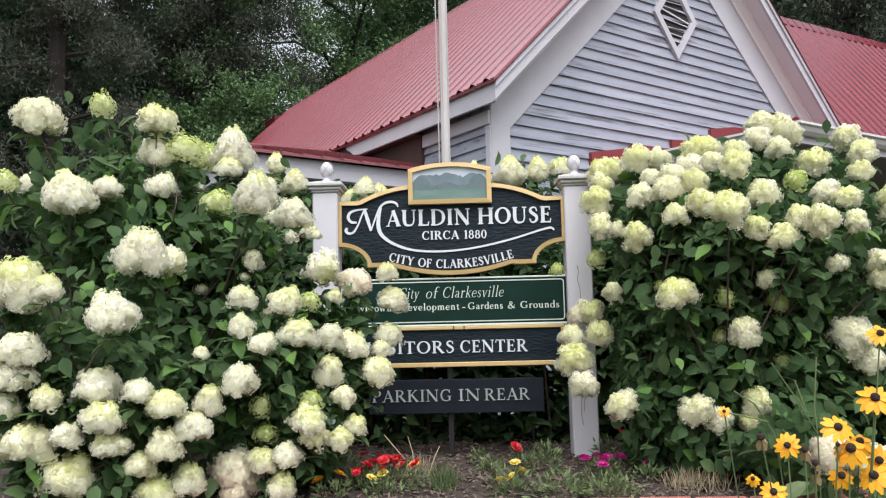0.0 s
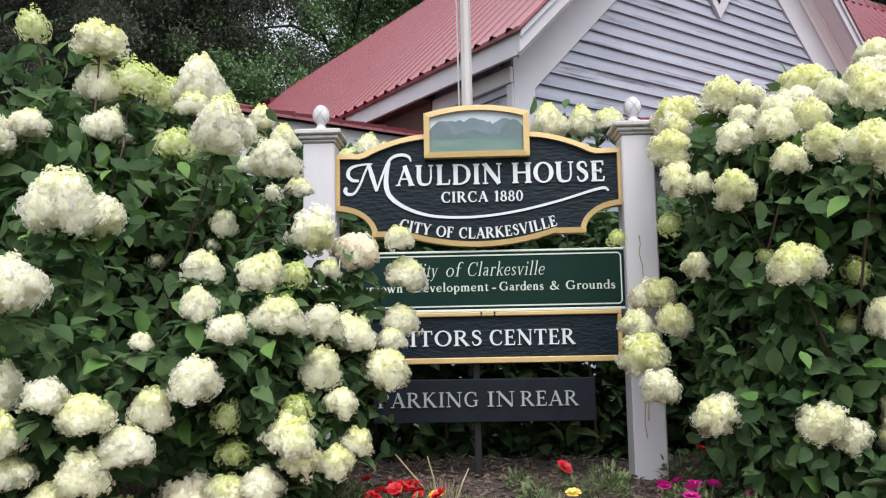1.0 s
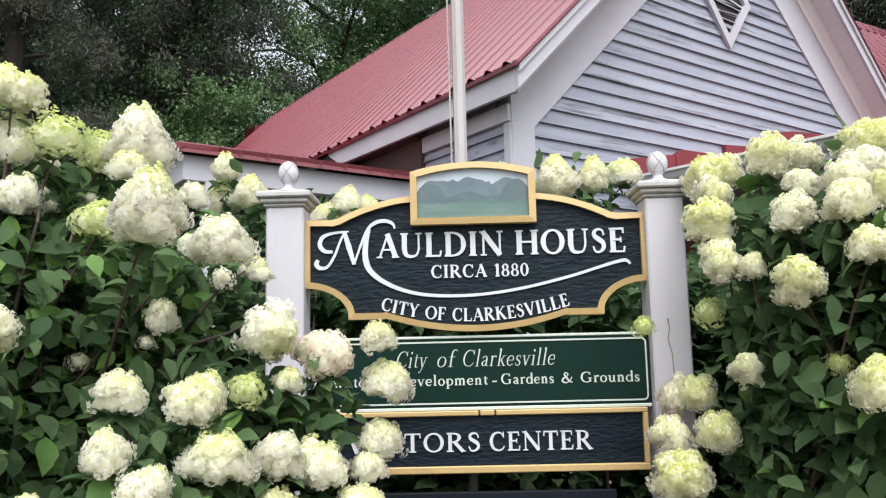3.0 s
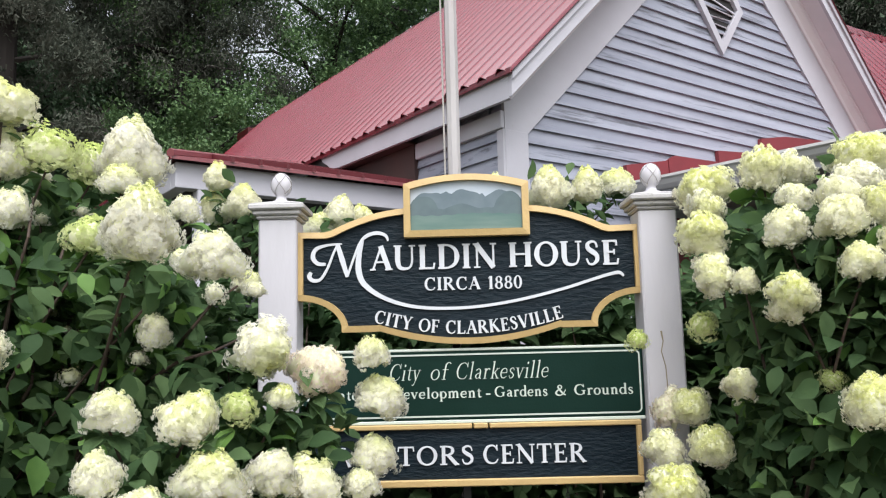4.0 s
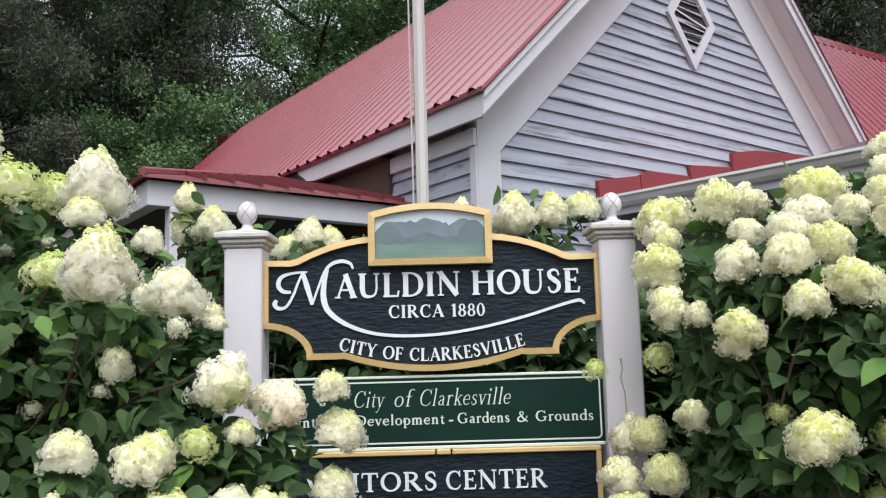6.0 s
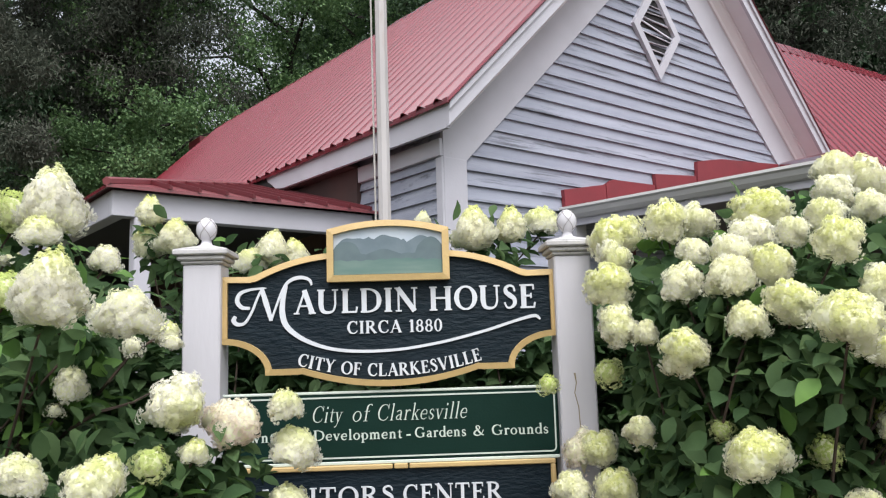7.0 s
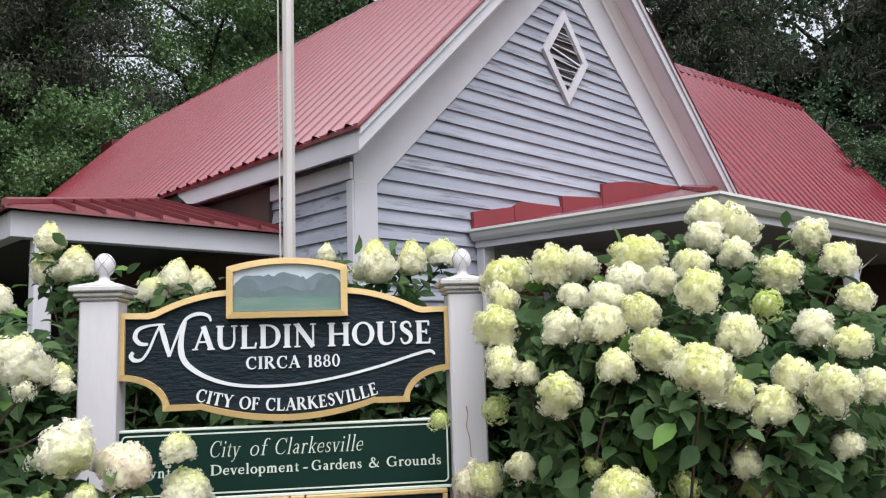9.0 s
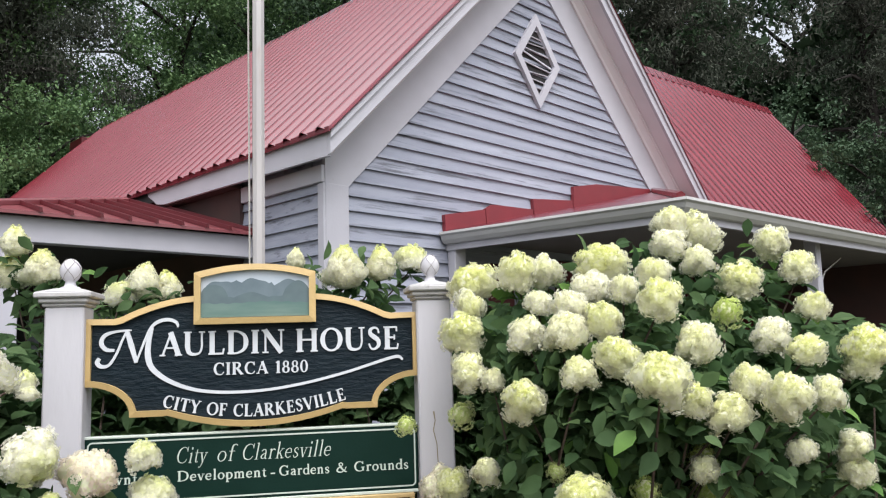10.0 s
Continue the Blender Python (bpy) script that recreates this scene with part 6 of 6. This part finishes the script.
for row in range(8):
    for i in range(19):
        x = -1.2 + i * 0.205 + (0.1 if row % 2 else 0)
        piece("brick", brick_me, pose(x, random.uniform(-0.003, 0.003), 0.005 - row * 0.068 + random.uniform(-0.002, 0.002), random.uniform(-1, 1), 0, random.uniform(-1, 1)), edging)


def tuft(x, y, height, width, count, seed, mat=TUFT, label="small grey-green leafy bedding plant", blades=False):
    rnd = np.random.RandomState(seed)
    z = bed_z(x, y)
    ob = empty("bedding_plant", pose(x, y, z), label, "plant", "bedding plants")
    if blades:
        pos = rnd.normal(size=(count, 3)) * (width * 0.25, width * 0.25, 0)
        fwd = rnd.normal(size=(count, 3)) * (0.3, 0.3, 0.1) + (0, 0, 1)
        size = rnd.uniform(0.5, 1, count) * height
        tv = [(-0.025, 0, 0), (0.025, 0, 0), (0.018, 0.6, 0.03), (0, 1, 0.12), (-0.018, 0.6, 0.03)]
        tf = [(0, 1, 2, 3, 4)]
        nrm = rnd.normal(size=(count, 3))
    else:
        d = rnd.normal(size=(count, 3))
        d[:, 2] = np.abs(d[:, 2])
        d /= np.linalg.norm(d, axis=1, keepdims=True)
        pos = d * np.array((width / 2, width / 2, height)) * (rnd.uniform(0.2, 1, count) ** 0.5)[:, None]
        fwd = d + rnd.normal(size=(count, 3)) * 0.6 + (0, 0, 0.3)
        nrm = rnd.normal(size=(count, 3)) * 0.6 + (0, 0, 1)
        size = rnd.uniform(0.02, 0.045, count)
        tv, tf = [(0, 0, 0), (-0.16, 0.45, 0.03), (0, 1, 0), (0.16, 0.45, 0.03)], [(0, 3, 2, 1)]
    f = new("leaves", scatter_mesh("leaves", tv, tf, pos, fwd, nrm, size, mat))
    f.parent = ob
    tagged(f, kind="stuff")
    return ob


def small_bloom(parent, at, r, mat, seed, heart=None):
    """A ruffled many-petalled flower; at is in its plant's own space."""
    rnd = np.random.RandomState(seed)
    pos, fwd, nrm, size = [], [], [], []
    for ring, n, tilt in ((1.0, 9, 0.25), (0.75, 7, 0.6), (0.45, 5, 1.1)):
        for i in range(n):
            a = 2 * math.pi * (i + 0.5 * rnd.rand()) / n
            f = np.array((math.cos(a), math.sin(a), tilt))
            pos.append((0, 0, 0.05 * r))
            fwd.append(f)
            nrm.append((-math.cos(a) * tilt, -math.sin(a) * tilt, 1))
            size.append(r * (ring * 0.5 + 0.5))
    tv = [(0, 0, 0), (-0.28, 0.6, 0.02), (-0.2, 0.95, -0.03), (0.2, 0.95, -0.03), (0.28, 0.6, 0.02)]
    me = scatter_mesh("flower", tv, [(0, 4, 3, 2, 1)], pos, fwd, nrm, size, mat)
    ob = piece("flower", me, pose(*at, rnd.uniform(5, 40), rnd.uniform(-20, 20), rnd.uniform(0, 360)), parent)
    st = tube(bmesh.new(), [(at[0] * 0.5, at[1] * 0.5, 0), (at[0] * 0.9, at[1] * 0.9, at[2] * 0.6), (at[0], at[1], at[2])], [0.002, 0.0018, 0.0015], 4)
    part("stalk", st, TUFT, parent)
    return ob


def flower_patch(x, y, mat, blooms, r, spread_, height, seed, label, leaves=160):
    rnd = np.random.RandomState(seed)
    ob = tuft(x, y, height, spread_ * 1.3, leaves, seed, label=label)
    for i in range(blooms):
        small_bloom(ob, (rnd.uniform(-1, 1) * spread_ / 2, rnd.uniform(-1, 1) * spread_ / 2, height * rnd.uniform(0.75, 1.25)), r * rnd.uniform(0.8, 1.15), mat, seed * 7 + i)
    return ob


flower_patch(1.34, 3.37, RED_P, 16, 0.028, 0.26, 0.09, 301, "low plant with bright red ruffled flowers")
flower_patch(1.24, 3.36, RED_P, 8, 0.026, 0.18, 0.08, 302, "low plant with red and coral flowers")
flower_patch(1.31, 3.6, RED_P, 1, 0.03, 0.08, 0.1, 303, "small plant with one red flower", 60)
flower_patch(1.44, 3.26, ORANGE_P, 1, 0.028, 0.1, 0.08, 304, "small plant with one orange flower", 60)
flower_patch(1.27, 3.24, YELLOW_P, 2, 0.028, 0.12, 0.07, 305, "low plant with yellow flowers", 90)
flower_patch(1.06, 3.3, ORANGE_P, 2, 0.03, 0.14, 0.06, 306, "low plant with orange flowers", 80)
flower_patch(2.12, 3.52, RED_P, 1, 0.032, 0.06, 0.09, 307, "small plant with one red flower", 70)
flower_patch(2.22, 3.0, PINK_P, 9, 0.029, 0.16, 0.09, 308, "low plant with magenta flowers", 140)
flower_patch(2.28, 2.8, PINK_P, 1, 0.02, 0.1, 0.05, 309, "small plant with one magenta flower", 90)
flower_patch(1.76, 3.06, YELLOW_P, 2, 0.027, 0.14, 0.06, 310, "low plant with pale yellow flowers", 120)
flower_patch(1.68, 2.93, YELLOW_P, 2, 0.026, 0.14, 0.06, 311, "low plant with pale yellow flowers", 120)
flower_patch(2.62, 3.14, RED_P, 3, 0.024, 0.2, 0.17, 312, "tall thin plant with deep red flowers", 160)
flower_patch(2.5, 3.0, RED_P, 2, 0.022, 0.2, 0.15, 313, "tall thin plant with deep red flowers", 160)
for k, (x, y, h, w, n, bl) in enumerate(((2.04, 3.2, 0.13, 0.18, 240, False), (1.83, 2.8, 0.08, 0.24, 240, False), (1.52, 3.18, 0.12, 0.1, 120, True), (1.88, 3.38, 0.08, 0.12, 110, False), (1.97, 2.7, 0.08, 0.26, 240, False),
                                         (1.33, 3.78, 0.1, 0.13, 110, False), (1.62, 3.6, 0.1, 0.12, 70, True), (2.56, 3.38, 0.13, 0.12, 90, False), (1.2, 3.55, 0.15, 0.22, 200, False), (2.36, 2.62, 0.1, 0.3, 120, True),
                                         (1.98, 3.62, 0.07, 0.12, 70, False), (2.5, 2.72, 0.08, 0.3, 120, True), (1.44, 3.44, 0.09, 0.14, 60, True))):
    tuft(x, y, h, w, n, 330 + k, DRY if k in (6, 9, 11, 12) else TUFT, "dry straw-coloured grass tuft" if k in (6, 9, 11, 12) else "small grey-green leafy bedding plant", bl)
# dead stalks standing in the bed
dead = empty("dead_stalks", pose(1.46, 3.36, 0.03), "bare straw-coloured dead stalks in the mulch", "plant", "bedding plants")
for pts in ([(0, 0, 0), (-0.03, 0.02, 0.1), (-0.1, 0.07, 0.2)], [(0.02, 0, 0), (0.012, 0.02, 0.12), (-0.005, 0.03, 0.19)], [(0.1, 0.05, 0), (0.14, 0.05, 0.09), (0.17, 0.06, 0.13)]):
    part("stalk", tube(bmesh.new(), pts, [0.004, 0.003, 0.002], 5), DRY, dead)

# ---- black-eyed susans by the path ----
petal_v = [(0, 0, 0), (-0.16, 0.3, 0.02), (-0.22, 0.62, 0.0), (-0.06, 0.98, -0.08), (0.06, 0.98, -0.08), (0.22, 0.62, 0.0), (0.16, 0.3, 0.02)]


def susan(root, at, r, facing, seed, petals_=13, droop=0.15, mat=ORANGE_P):
    rnd = np.random.RandomState(seed)
    ob = empty("black_eyed_susan", pose(*root), "golden black-eyed susan on a thin stalk" if petals_ > 5 else "spent black-eyed susan with withered petals", "flower", "black-eyed susans")
    at, root_ = Vector(at), Vector(root)
    ax = Vector(facing).normalized()
    q = ax.to_track_quat("Z", "Y").to_matrix().to_4x4()
    head = part("seed_cone", lathe(bmesh.new(), [(r * 0.1, -0.1 * r), (r * 0.26, 0), (r * 0.25, 0.14 * r), (r * 0.15, 0.26 * r), (r * 0.03, 0.3 * r)], 10, Matrix.Translation(at - root_) @ q), CONE, ob)
    me = scatter_mesh("petal", petal_v, [tuple(range(6, -1, -1))], [(0, 0, 0)], [(0, 1, 0)], [(0, 0, 1)], [1], mat)
    for i in range(petals_):
        a = 2 * math.pi * i / petals_ + rnd.uniform(-0.12, 0.12)
        m = Matrix.Translation(at - root_) @ q @ Matrix.Rotation(a, 4, "Z") @ Matrix.Rotation(-droop + rnd.uniform(-0.15, 0.12), 4, "X") @ Matrix.Translation((0, r * 0.12, 0)) @ Matrix.Scale(r * rnd.uniform(0.85, 1.02), 4)
        piece("petal", me, m, ob)
    e = at - root_ - ax * r * 0.1
    part("stalk", tube(bmesh.new(), [(0, 0, 0), (e.x * 0.3, e.y * 0.3, e.z * 0.5), (e.x * 0.8, e.y * 0.8, e.z * 0.85), tuple(e)], [0.0022, 0.002, 0.0018, 0.0016], 5), TUFT, ob)
    return ob


SUSANS = [(1.5, 1.35, 0.39, 0.05), (1.54, 1.31, 0.5, 0.046), (1.49, 1.37, 0.435, 0.042), (1.55, 1.36, 0.4, 0.04), (1.38, 1.42, 0.4, 0.034), (1.545, 1.33, 0.33, 0.046), (1.31, 1.46, 0.33, 0.022),
          (1.35, 1.44, 0.3, 0.036), (1.545, 1.29, 0.64, 0.036), (1.49, 1.37, 0.33, 0.038), (1.57, 1.33, 0.36, 0.04), (1.255, 1.48, 0.478, 0.017)]
for k, (x, y, z, r) in enumerate(SUSANS):
    rr = random.Random(400 + k)
    low_z = ground_height(x, y)
    susan((1.5 + (x - 1.5) * 0.5, 1.45 + (y - 1.4) * 0.5, low_z), (x, y, z), r * 0.86, (-0.75 + rr.uniform(-0.3, 0.3), -0.55 + rr.uniform(-0.3, 0.3), 0.55 + rr.uniform(-0.2, 0.3)), 400 + k, 12 if r > 0.03 else 9, 0.2 if k % 3 else 0.6)
WITHERED = material("withered_petals", (0.42, 0.30, 0.16), 0.9, (0.3, 0.2, 0.1), 10, 0.8, thin=0.2)
for k, (x, y, z, r) in enumerate(((1.32, 1.44, 0.42, 0.034), (1.41, 1.4, 0.39, 0.032), (1.47, 1.36, 0.4, 0.02), (1.44, 1.4, 0.34, 0.034), (1.43, 1.39, 0.36, 0.03))):
    susan((1.48, 1.45, ground_height(1.48, 1.45)), (x, y, z), r, (-0.6, -0.4, 0.7), 430 + k, 5, 1.1, WITHERED)
twig = empty("dry_stems", pose(1.5, 1.45, ground_height(1.5, 1.45)), "bare branching grey-green flower stems", "plant", "black-eyed susans")
o = Vector((1.5, 1.45, ground_height(1.5, 1.45)))
for pts in ([(1.5, 1.45, -0.4), (1.46, 1.4, 0.42), (1.42, 1.42, 0.5), (1.37, 1.44, 0.58)], [(1.46, 1.4, 0.42), (1.455, 1.4, 0.48), (1.46, 1.39, 0.59)], [(1.5, 1.45, -0.4), (1.38, 1.45, 0.42), (1.33, 1.46, 0.49), (1.29, 1.48, 0.52)],
            [(1.36, 1.45, 0.45), (1.28, 1.47, 0.47), (1.255, 1.48, 0.475)], [(1.44, 1.41, 0.47), (1.42, 1.42, 0.54)]):
    part("stem", tube(bmesh.new(), [Vector(p) - o for p in pts], 0.0017, 5), TUFT, twig)
leafy = tuft(1.5, 1.4, 0.0, 0.3, 2, 450, label="low rosette of rough green leaves")
rnd5 = np.random.RandomState(451)
n5 = 260
p5 = rnd5.normal(size=(n5, 3)) * (0.1, 0.1, 0) + np.column_stack((np.zeros(n5), np.zeros(n5), rnd5.uniform(0.0, 0.75, n5)))
f5 = new("leaves", scatter_mesh("leaves", LEAF_V, LEAF_F, p5, rnd5.normal(size=(n5, 3)) + (0, 0, 0.3), rnd5.normal(size=(n5, 3)) * 0.5 + (0, 0, 1), rnd5.uniform(0.05, 0.1, n5), TUFT))
f5.parent = leafy
tagged(f5, kind="stuff")
